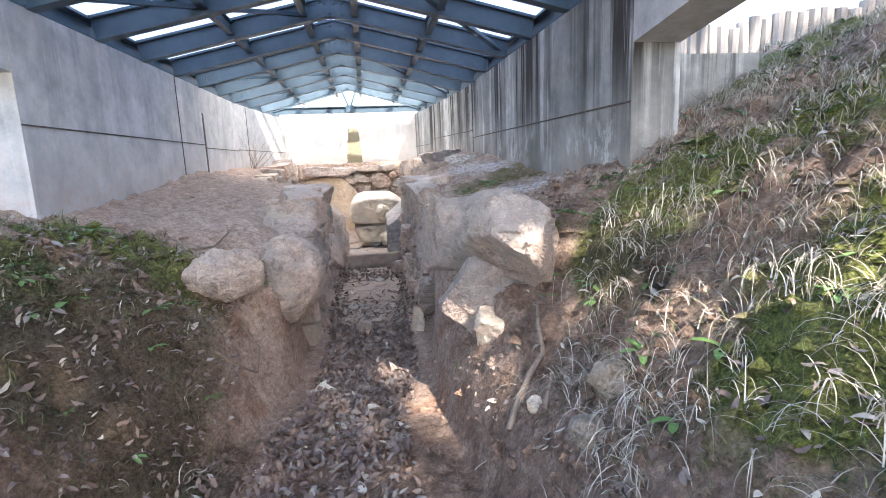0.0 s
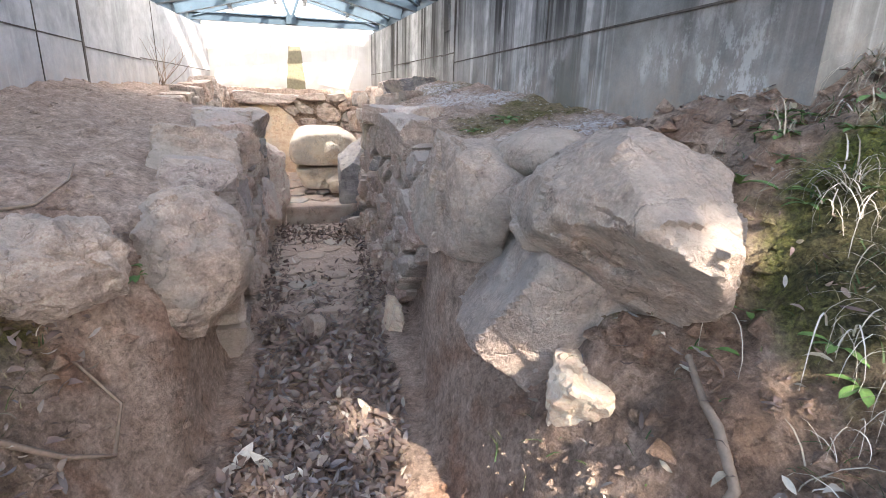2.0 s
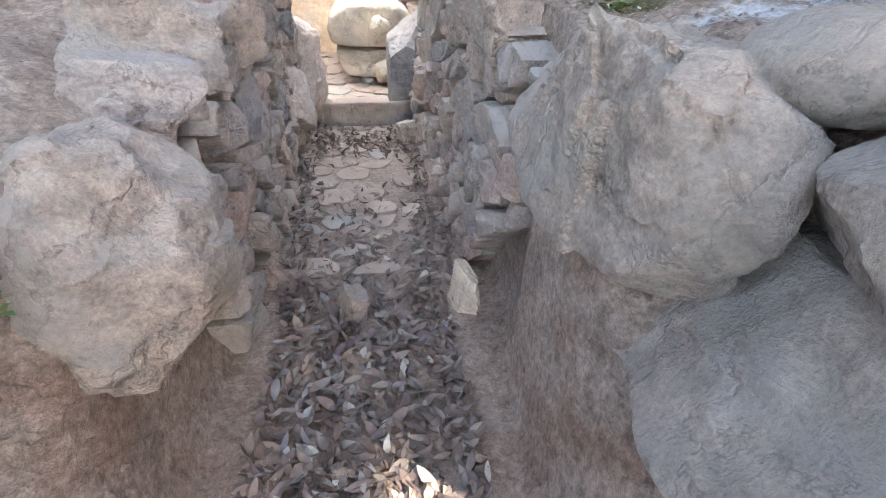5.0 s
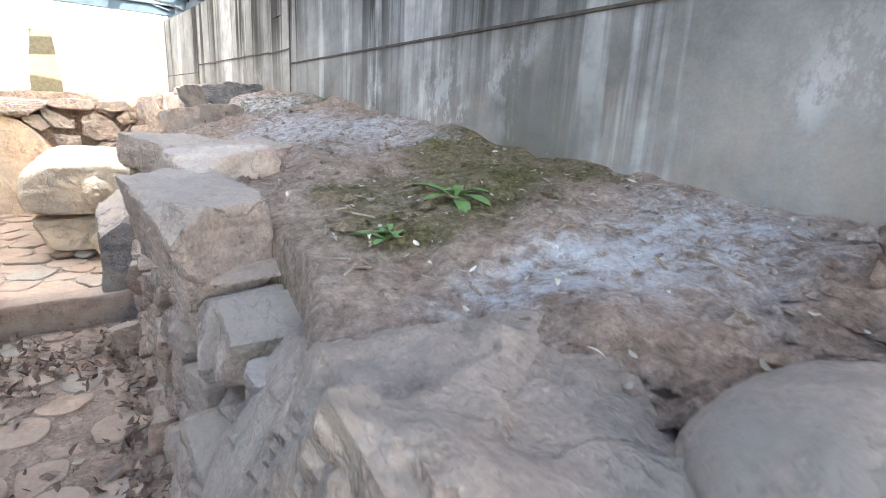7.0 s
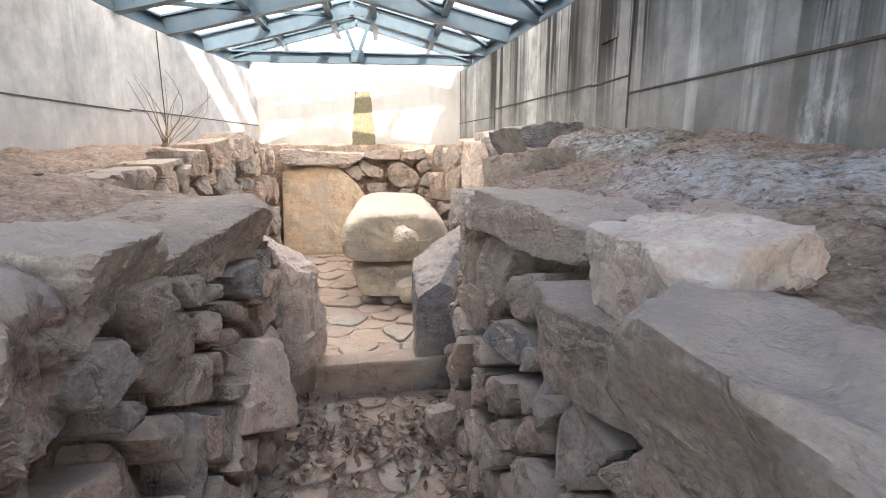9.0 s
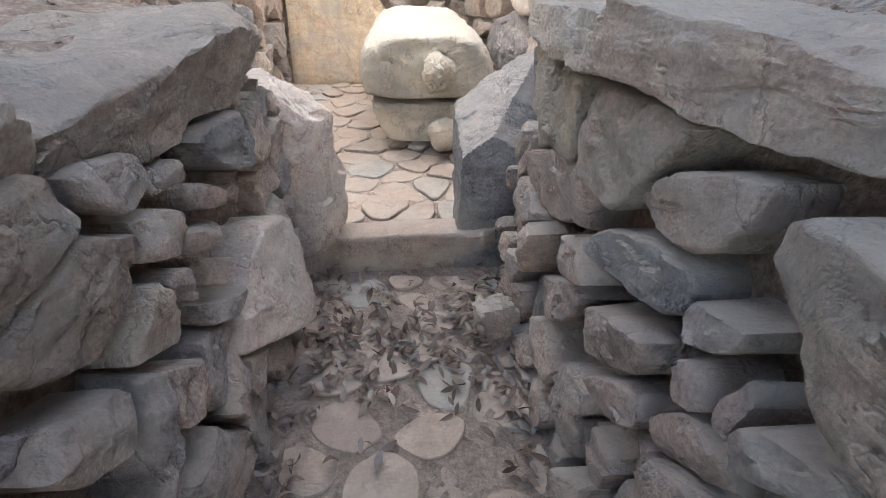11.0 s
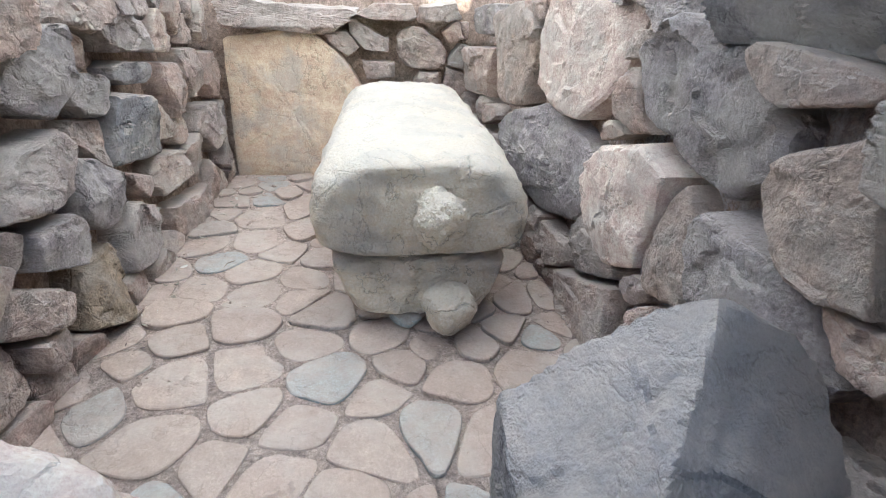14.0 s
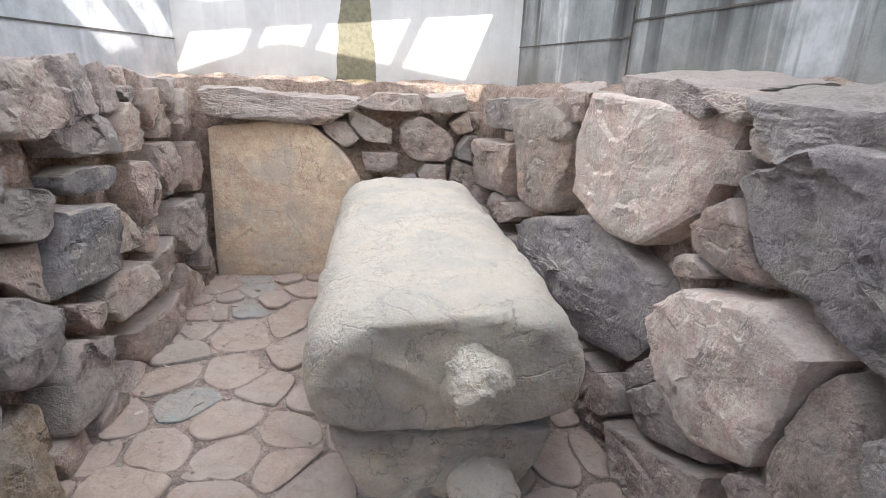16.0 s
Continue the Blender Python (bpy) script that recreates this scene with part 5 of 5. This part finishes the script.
    for x, y in ((-0.08, 9.5), (0.1, 9.42), (0.3, 9.45), (0.46, 9.6), (0.1, 11.2), (0.35, 11.2)):
        B("prop_stone", (x, y, 0.075), (0.10, 0.09, 0.055), (0, 0, 20), COBBLE, int(83 + x * 50), detail=3, block=False, label="small flat stone under the coffin", group="coffin props")
    return th


coffin()


# ---- paving ----
def paving(name, label, bounds, rmin, rmax, gap, inside, seed, lift, special=()):
    r = random.Random(seed)
    th = empty(name, label, "paving", kind="structure")
    u0, u1 = min(p[0] for p in bounds), max(p[0] for p in bounds)
    v0, v1 = min(p[1] for p in bounds), max(p[1] for p in bounds)
    sd = fill_seeds([], u0, u1, v0, v1, rmin, rmax, r, 4000)
    for k, poly in enumerate(cells(sd, bounds)):
        if len(poly) < 3 or not inside(sd[k][0], sd[k][1], r):
            continue
        laid_stone("cobble", poly, lambda u, v, d: (u, v, lift + d), COBBLE, th, r, gap=gap * r.uniform(0.8, 1.5), bulge=0.018, depth=0.05, soften=3, rough=0.007, push=r.uniform(-0.012, 0.010), n=20, facets=2, edge=0.9, slope=0.35, chip=0.25)
    return th


paving("chamber_paving", "flat rounded pinkish cobbles bedded in dusty earth", [(-1.4, 7.78), (1.0, 7.78), (1.0, 9.3), (0.76, 11.9), (-1.44, 11.9)], 0.095, 0.16, 0.008,
       lambda u, v, r: not (-0.1 < u < 0.5 and 9.7 < v < 11.4), 5, 0.035)
paving("passage_paving", "flat rounded cobbles half buried in the passage floor", [(-0.50, 4.9), (0.45, 4.9), (0.44, 7.5), (-0.5, 7.5)], 0.08, 0.14, 0.010,
       lambda u, v, r: r.random() < (0.55 if v < 5.4 else 0.95), 6, 0.026)


# ---- leaves, grass and weeds ----
def leaf_sheet(name, count, where, length, material, label, category, seed, tilt=0.5, curl=0.35, lift=0.0):
    r = random.Random(seed)
    verts, faces = [], []
    xs, ys, made = [], [], 0
    for _ in range(count):
        xs_, ys_ = where(r)
        xs.append(xs_)
        ys.append(ys_)
    zs = land(np.array(xs), np.array(ys))
    for x, y, z in zip(xs, ys, zs):
        ln = r.uniform(*length)
        wd = ln * r.uniform(0.26, 0.42)
        a, b, c = r.uniform(0, 2 * math.pi), r.gauss(0, tilt), r.gauss(0, tilt)
        m = Matrix.Translation((x, y, z + lift + r.uniform(0.004, 0.028))) @ Euler((b, c, a)).to_matrix().to_4x4()
        k = len(verts)
        cu = r.uniform(-curl, curl)
        fold = r.uniform(-0.1, 0.5)
        for t, w in ((-0.5, 0.05), (-0.25, 0.8), (0.05, 1.0), (0.3, 0.65), (0.5, 0.03)):
            h = cu * ln * (t * t * 4 - 0.3)
            verts.append(m @ Vector((t * ln, -wd / 2 * w, h + fold * wd * w * 0.5)))
            verts.append(m @ Vector((t * ln, 0, h)))
            verts.append(m @ Vector((t * ln, wd / 2 * w, h + fold * wd * w * 0.5)))
        for s in range(4):
            p = k + 3 * s
            faces += [(p, p + 1, p + 4, p + 3), (p + 1, p + 2, p + 5, p + 4)]
    return tagged(raw(name, verts, faces, material, smooth=True), label, category, kind="stuff")


def in_passage(r):
    while True:
        y = r.triangular(1.4, 6.2, 3.0)
        l = float(lerp(y, (1.4, -0.75), (2.4, -0.75), (3.4, -0.48), (4.5, -0.42), (6.2, -0.42)))
        q = float(lerp(y, (1.4, 0.2), (2.8, 0.12), (3.6, 0.28), (4.6, 0.30), (6.2, 0.36)))
        x = r.uniform(l, q)
        if y > 4.6 and r.random() < 0.5 and abs(x + 0.05) < 0.25:
            continue
        return x, y


leaf_sheet("leaf_litter", 3600, in_passage, (0.045, 0.095), LITTER, "thick litter of dry brown fallen leaves", "leaf litter", 3)


def passage_edges(r):
    y = r.uniform(4.6, 7.5)
    return (r.choice((-0.44, 0.38)) + r.gauss(0, 0.06), y) if r.random() < 0.6 else (r.uniform(-0.4, 0.4), 7.0 + r.gauss(0, 0.24))


leaf_sheet("leaf_litter", 1000, passage_edges, (0.04, 0.08), LITTER, "dry brown leaves gathered along the wall foot", "leaf litter", 4, lift=0.016)
leaf_sheet("leaf_litter", 200, lambda r: (r.choice((r.uniform(-2.2, -0.8), r.uniform(0.7, 1.6))), r.uniform(3.6, 12.8)), (0.012, 0.035), LITTER, "scattered crumbs of dry leaves on bare earth", "leaf litter", 5, 0.25)
leaf_sheet("leaf_litter", 3600, lambda r: (r.choice((r.uniform(-2.6, -0.9), r.uniform(0.6, 3.6))), r.uniform(0.6, 3.6)), (0.02, 0.07), LITTER, "dry leaves scattered over the grassy banks", "leaf litter", 6, 0.4)
leaf_sheet("leaf_litter", 1300, lambda r: (-0.85 - abs(r.gauss(0, 0.55)), r.uniform(0.8, 3.5)), (0.03, 0.085), LITTER, "brown leaves caught on the shaded bank", "leaf litter", 26, 0.5)
leaf_sheet("leaf_litter", 350, lambda r: (r.choice((r.uniform(-2.4, -0.8), r.uniform(0.5, 2.6))), r.uniform(0.8, 3.5)), (0.03, 0.075), DRY, "bleached dead leaves scattered over the banks", "leaf litter", 16, 0.5)
leaf_sheet("leaf_litter", 500, lambda r: (r.uniform(0.72, 1.6), r.uniform(3.7, 6.0)), (0.008, 0.03), DRY, "pale crumbs of leaf and straw on the terrace", "leaf litter", 17, 0.25)
leaf_sheet("leaf_litter", 40, lambda r: (-1.3 + abs(r.gauss(0, 0.06)), r.uniform(9.4, 11.6)), (0.04, 0.08), DRY, "yellow leaves along the chamber wall foot", "leaf litter", 7, 0.3)
leaf_sheet("pale_leaves", 26, in_passage, (0.09, 0.15), DRY, "a few large pale dry leaves", "leaves", 8, 0.2)


def strands(name, count, where, length, width, material, label, seed, droop, segs=5, lean=0.5, per=1):
    """Blades of grass: thin strips that rise and bend over."""
    r = random.Random(seed)
    spots = [where(r) for _ in range(count)]
    zs = land(np.array([p[0] for p in spots]), np.array([p[1] for p in spots]))
    verts, faces = [], []
    for (x, y), z in zip(spots, zs):
        az0 = r.uniform(0, 6.28)
        for _ in range(per):
            a = az0 + r.gauss(0, 0.6)
            ln, w = r.uniform(*length), r.uniform(*width)
            px, py, pz = x + r.gauss(0, 0.02), y + r.gauss(0, 0.02), z - 0.01
            up, k = r.uniform(0.35, 1.4), len(verts)
            da = r.gauss(0, 0.25)
            for s in range(segs + 1):
                t = s / segs
                ww = w * (1 - t * 0.85)
                sx, sy = -math.sin(a) * ww / 2, math.cos(a) * ww / 2
                verts += [(px - sx, py - sy, pz), (px + sx, py + sy, pz)]
                step = ln / segs
                px += math.cos(a) * math.cos(up) * step
                py += math.sin(a) * math.cos(up) * step
                pz += math.sin(up) * step
                up -= droop * r.uniform(0.7, 1.3) / segs
                a += da / segs
            faces += [(k + 2 * s, k + 2 * s + 1, k + 2 * s + 3, k + 2 * s + 2) for s in range(segs)]
    return tagged(raw(name, verts, faces, material, smooth=True), label, "grass", kind="stuff")


def right_bank(r):
    while True:
        x, y = r.uniform(0.45, 4.6), r.uniform(0.2, 4.3)
        if y > 3.1 and x < 2.05:
            continue
        if x < float(lerp(y, (0.3, 0.48), (1.5, 0.62), (2.0, 0.85), (2.4, 1.1), (3.2, 1.25))) + 0.15 * math.sin(y * 5) and r.random() < 0.9:
            continue
        if noise.noise(Vector((x * 1.7, y * 1.7, 3))) * 0.7 + 0.5 < r.random() * 0.8:
            continue
        return x, y


def left_bank(r):
    while True:
        x, y = r.uniform(-2.6, -0.95), r.uniform(0.8, 3.6)
        if noise.noise(Vector((x * 2, y * 2, 8))) * 0.8 + 0.25 < r.random() * 0.7:
            continue
        return x, y


strands("short_grass", 17000, right_bank, (0.03, 0.09), (0.003, 0.006), GREEN, "short green grass on the bank", 21, 1.2, 3)
strands("short_grass", 12000, left_bank, (0.03, 0.10), (0.003, 0.006), GREEN, "sparse short grass on the shaded bank", 22, 1.2, 3)
strands("dry_grass", 2800, right_bank, (0.08, 0.34), (0.002, 0.0055), DRY, "long bleached dry grass bent over the bank", 23, 3.0, 7, per=6)
strands("dry_grass", 420, lambda r: (r.uniform(2.0, 5.2), r.uniform(2.2, 5.2)), (0.15, 0.45), (0.003, 0.006), DRY, "long bleached dry grass on the upper slope", 24, 3.2, 7, per=8)
strands("dry_grass", 160, left_bank, (0.06, 0.16), (0.003, 0.007), DRY, "thin dry stalks on the shaded bank", 25, 2.5, 5, per=3)


def rosette(name, seed, leaves, length, label):
    r = random.Random(seed)
    th = empty(name, label, "weed", "weeds on the banks")
    for k in range(leaves):
        a = 2 * math.pi * k / leaves + r.uniform(-0.3, 0.3)
        ln, lift = length * r.uniform(0.6, 1.1), r.uniform(0.3, 0.9)
        verts, faces = [], []
        for i, (t, w) in enumerate(((0, 0.08), (0.3, 0.22), (0.6, 0.34), (0.85, 0.26), (1.0, 0.02))):
            h = ln * (lift * t - 0.55 * t * t)
            for s in (-1, 0, 1):
                verts.append((math.cos(a) * ln * t - math.sin(a) * s * w * ln * 0.5, math.sin(a) * ln * t + math.cos(a) * s * w * ln * 0.5, h + abs(s) * 0.05 * ln))
        for i in range(4):
            p = 3 * i
            faces += [(p, p + 1, p + 4, p + 3), (p + 1, p + 2, p + 5, p + 4)]
        raw("leaf", verts, faces, WEED, th, smooth=True)
    return th


def set_weed(src, x, y, s, first):
    z = float(land(np.array([x]), np.array([y]))[0])
    m = pose(x, y, z - 0.004, 0, 0, rng.uniform(0, 360)) @ Matrix.Diagonal((s, s, s, 1))
    if first:
        src.matrix_basis = m
        return src
    ob = copy_thing(src, pose(x, y, z - 0.004, 0, 0, rng.uniform(0, 360)))
    ob.scale = (s, s, s)
    return ob


kinds = [rosette("weed", 1, 7, 0.07, "small green leafy weed in the grassy bank"), rosette("weed", 2, 9, 0.05, "tufted green weed on bare earth"), rosette("weed", 3, 6, 0.09, "broad-leaved green weed in the bank")]
spots = [right_bank(rng) for _ in range(130)] + [left_bank(rng) for _ in range(80)] + [(1.35 + rng.gauss(0, 0.2), 2.85 + rng.gauss(0, 0.12)) for _ in range(12)]
for k, (x, y) in enumerate(spots):
    set_weed(kinds[k % 3], x, y, rng.uniform(0.7, 1.5), k < 3)
for x, y, s in ((1.10, 4.64, 1.7), (1.12, 4.67, 1.4), (1.15, 4.70, 1.1), (0.85, 4.54, 1.3), (0.87, 4.56, 1.0), (1.42, 4.98, 0.6), (-0.78, 3.66, 0.9), (-0.76, 3.64, 1.2), (1.52, 3.1, 1.3), (1.45, 3.0, 1.2), (1.36, 2.95, 1.1), (1.58, 2.98, 1.1)):
    tagged(set_weed(kinds[0 if s > 1 else 1], x, y, s, False), "green broad-leaved weed on mossy earth", "weed", "terrace weeds")

# bare shrub by the left wall, roots and twigs
shrub = empty("bare_shrub", "leafless thin-stemmed shrub by the concrete wall", "shrub")
for k in range(12):
    bm = bmesh.new()
    x, y, z = -2.0 + rng.gauss(0, 0.03), 9.75 + rng.gauss(0, 0.05), 1.56
    dx, dy, dz = rng.gauss(0, 0.05), rng.gauss(0, 0.075), 0.085
    for s in range(8):
        q = (min(max(x + dx, -2.17), -1.6), y + dy, z + dz)
        bar_bm(bm, (x, y, z), q, 0.008 * (1 - s / 10), 0.008 * (1 - s / 10), Vector((1, 0.2, 0)))
        x, y, z = q
        dx, dy, dz = dx * 0.8 + rng.gauss(0, 0.01), dy + rng.gauss(0, 0.012), dz * 0.96
    link("stem", bm, TWIG, shrub)


def root(pts, w, label):
    bm = bmesh.new()
    P = [Vector((x, y, float(land(np.array([x]), np.array([y]))[0]) + 0.012)) for x, y in pts]
    rings = []
    for i, p in enumerate(P):
        d = (P[min(i + 1, len(P) - 1)] - P[max(i - 1, 0)]).normalized()
        s = d.cross(Vector((0, 0, 1))).normalized()
        u = s.cross(d)
        rr = w * (1 - 0.6 * i / len(P))
        rings.append([bm.verts.new(p + s * math.cos(a) * rr + u * math.sin(a) * rr) for a in [2 * math.pi * k / 7 for k in range(7)]])
    for a, b in zip(rings, rings[1:]):
        for i in range(7):
            bm.faces.new((a[i], a[(i + 1) % 7], b[(i + 1) % 7], b[i]))
    return tagged(link("tree_root", bm, TWIG, smooth=True), label, "root", "bare roots")


root([(0.58, 2.20), (0.63, 2.26), (0.72, 2.32), (0.80, 2.34), (0.80, 2.42), (0.83, 2.50), (0.87, 2.62)], 0.02, "bare pale root running down the red bank")
root([(0.70, 2.05), (0.76, 2.14), (0.80, 2.22)], 0.014, "thin bare root in the red bank")
root([(-0.95, 3.0), (-0.86, 3.12), (-0.78, 3.24), (-0.78, 3.36), (-0.9, 3.32)], 0.010, "thin bare root in the shaded bank")
root([(-1.2, 3.6), (-1.1, 3.75), (-1.05, 3.95), (-1.12, 4.2)], 0.008, "thin root on the bare terrace")
litter_twigs = random.Random(4)
for k in range(60):
    x, y = litter_twigs.choice(((litter_twigs.uniform(-2.1, -0.8), litter_twigs.uniform(3.8, 12)), (litter_twigs.uniform(0.7, 1.6), litter_twigs.uniform(3.6, 8.5))))
    if k < 20:
        x, y = litter_twigs.uniform(0.75, 1.4), litter_twigs.uniform(3.7, 5.0)
    z = float(land(np.array([x]), np.array([y]))[0]) + 0.008
    a, ln = litter_twigs.uniform(0, 6.28), litter_twigs.uniform(0.03, 0.12)
    bm = bmesh.new()
    mid = (x + math.cos(a) * ln * 0.5, y + math.sin(a) * ln * 0.5, z + 0.006)
    bar_bm(bm, (x, y, z), mid, 0.005, 0.005)
    bar_bm(bm, mid, (x + math.cos(a + 0.3) * ln, y + math.sin(a + 0.3) * ln, z), 0.004, 0.004)
    tagged(link("twig", bm, TWIG), "short dry twig on bare earth", "twig", "twigs")

# gravel and crumbs of stone
r = random.Random(9)
verts, faces = [], []
spots = [(r.uniform(0.7, 1.6), r.uniform(3.6, 9.0)) for _ in range(2600)] + [(r.uniform(-2.1, -0.75), r.uniform(3.7, 12)) for _ in range(900)] + [(r.uniform(-1.3, 0.9), r.uniform(7.9, 11.8)) for _ in range(500)] + [(r.uniform(-1.6, 1.3), r.uniform(1.2, 3.8)) for _ in range(2200)] + [(r.choice((-1, 1)) * r.uniform(0.5, 2.2), r.uniform(0.9, 3.6)) for _ in range(2600)]
zs = land(np.array([p[0] for p in spots]), np.array([p[1] for p in spots]))
for (x, y), z in zip(spots, zs):
    s = r.uniform(0.003, 0.011) if y > 3.9 else r.uniform(0.005, 0.02)
    s *= 2.4 if r.random() < (0.05 if y > 3.9 else 0.16) else 1
    k = len(verts)
    for dx, dy, dz in ((1, 0, 0), (-1, 0, 0), (0, 1, 0), (0, -1, 0), (0, 0, 0.8), (0, 0, -0.5)):
        verts.append((x + s * (dx + r.uniform(-0.4, 0.4)), y + s * (dy + r.uniform(-0.4, 0.4)), z + 0.3 * s + s * (dz + r.uniform(-0.2, 0.2))))
    faces += [(k + a, k + b, k + c) for a, b, c in ((0, 2, 4), (2, 1, 4), (1, 3, 4), (3, 0, 4), (2, 0, 5), (1, 2, 5), (3, 1, 5), (0, 3, 5))]
tagged(raw("gravel", verts, faces, EARTH), "crumbs of earth and small gravel", "gravel", kind="stuff")

# ---- beyond the shelter ----
palisade = empty("log_palisade", "low palisade of weathered upright logs on the slope", "palisade")
for k in range(44):
    t = k / 43
    x, y = 2.35 + 4.6 * t, 6.0 - 1.9 * t * t
    z = float(land(np.array([x]), np.array([y]))[0])
    bm = bmesh.new()
    bmesh.ops.create_cone(bm, cap_ends=True, segments=10, radius1=0.075, radius2=0.07, depth=0.75)
    for v in bm.verts:
        v.co += Vector((fbm(v.co * 5 + Vector((k, 0, 0))), fbm(v.co * 5 + Vector((0, k, 0))), 0)) * 0.012
    bmesh.ops.transform(bm, matrix=pose(x, y, z + 0.12 + rng.uniform(-0.02, 0.02), rng.uniform(-2, 2), rng.uniform(-2, 2)), verts=bm.verts)
    link("log", bm, TIMBER, palisade)


def tree(x, y, h, seed):
    r = random.Random(seed)
    z0 = float(land(np.array([x]), np.array([y]))[0])
    th = empty("tree", "broadleaf tree with a loose leafy crown", "tree", "trees before the shelter")
    bm = bmesh.new()
    def limb(p, d, ln, rad, depth):
        q = p + d * ln
        bar_bm(bm, p, q, rad * 2, rad * 2, Vector((1, 0.3, 0)))
        ends.append(q)
        if depth:
            for _ in range(3):
                nd = (d + Vector((r.gauss(0, 0.55), r.gauss(0, 0.55), r.uniform(-0.1, 0.4)))).normalized()
                limb(q, nd, ln * 0.72, rad * 0.6, depth - 1)
    ends = []
    limb(Vector((x, y, z0 - 0.1)), Vector((0, 0, 1)), h * 0.34, 0.13, 4)
    link("trunk", bm, TWIG, th)
    verts, faces = [], []
    for e in ends[3:]:
        for _ in range(26):
            c = e + Vector((r.gauss(0, 0.42), r.gauss(0, 0.42), r.gauss(0, 0.35)))
            a, b = Vector((r.gauss(0, 1), r.gauss(0, 1), r.gauss(0, 0.5))).normalized() * 0.17, Vector((r.gauss(0, 1), r.gauss(0, 1), r.gauss(0, 0.5))).normalized() * 0.10
            k = len(verts)
            verts += [c - a, c + b, c + a, c - b]
            faces.append((k, k + 1, k + 2, k + 3))
    raw("crown", verts, faces, CROWN, th)


for k, (x, y, h) in enumerate(((3.2, -4.6, 9.0), (0.9, -5.2, 9.5), (5.6, -3.6, 9.0), (-1.4, -5.0, 9.0), (4.0, -7.2, 11.0), (4.7, -2.3, 8.5), (1.7, -3.3, 8.5))):
    tree(x, y, h, 100 + k)
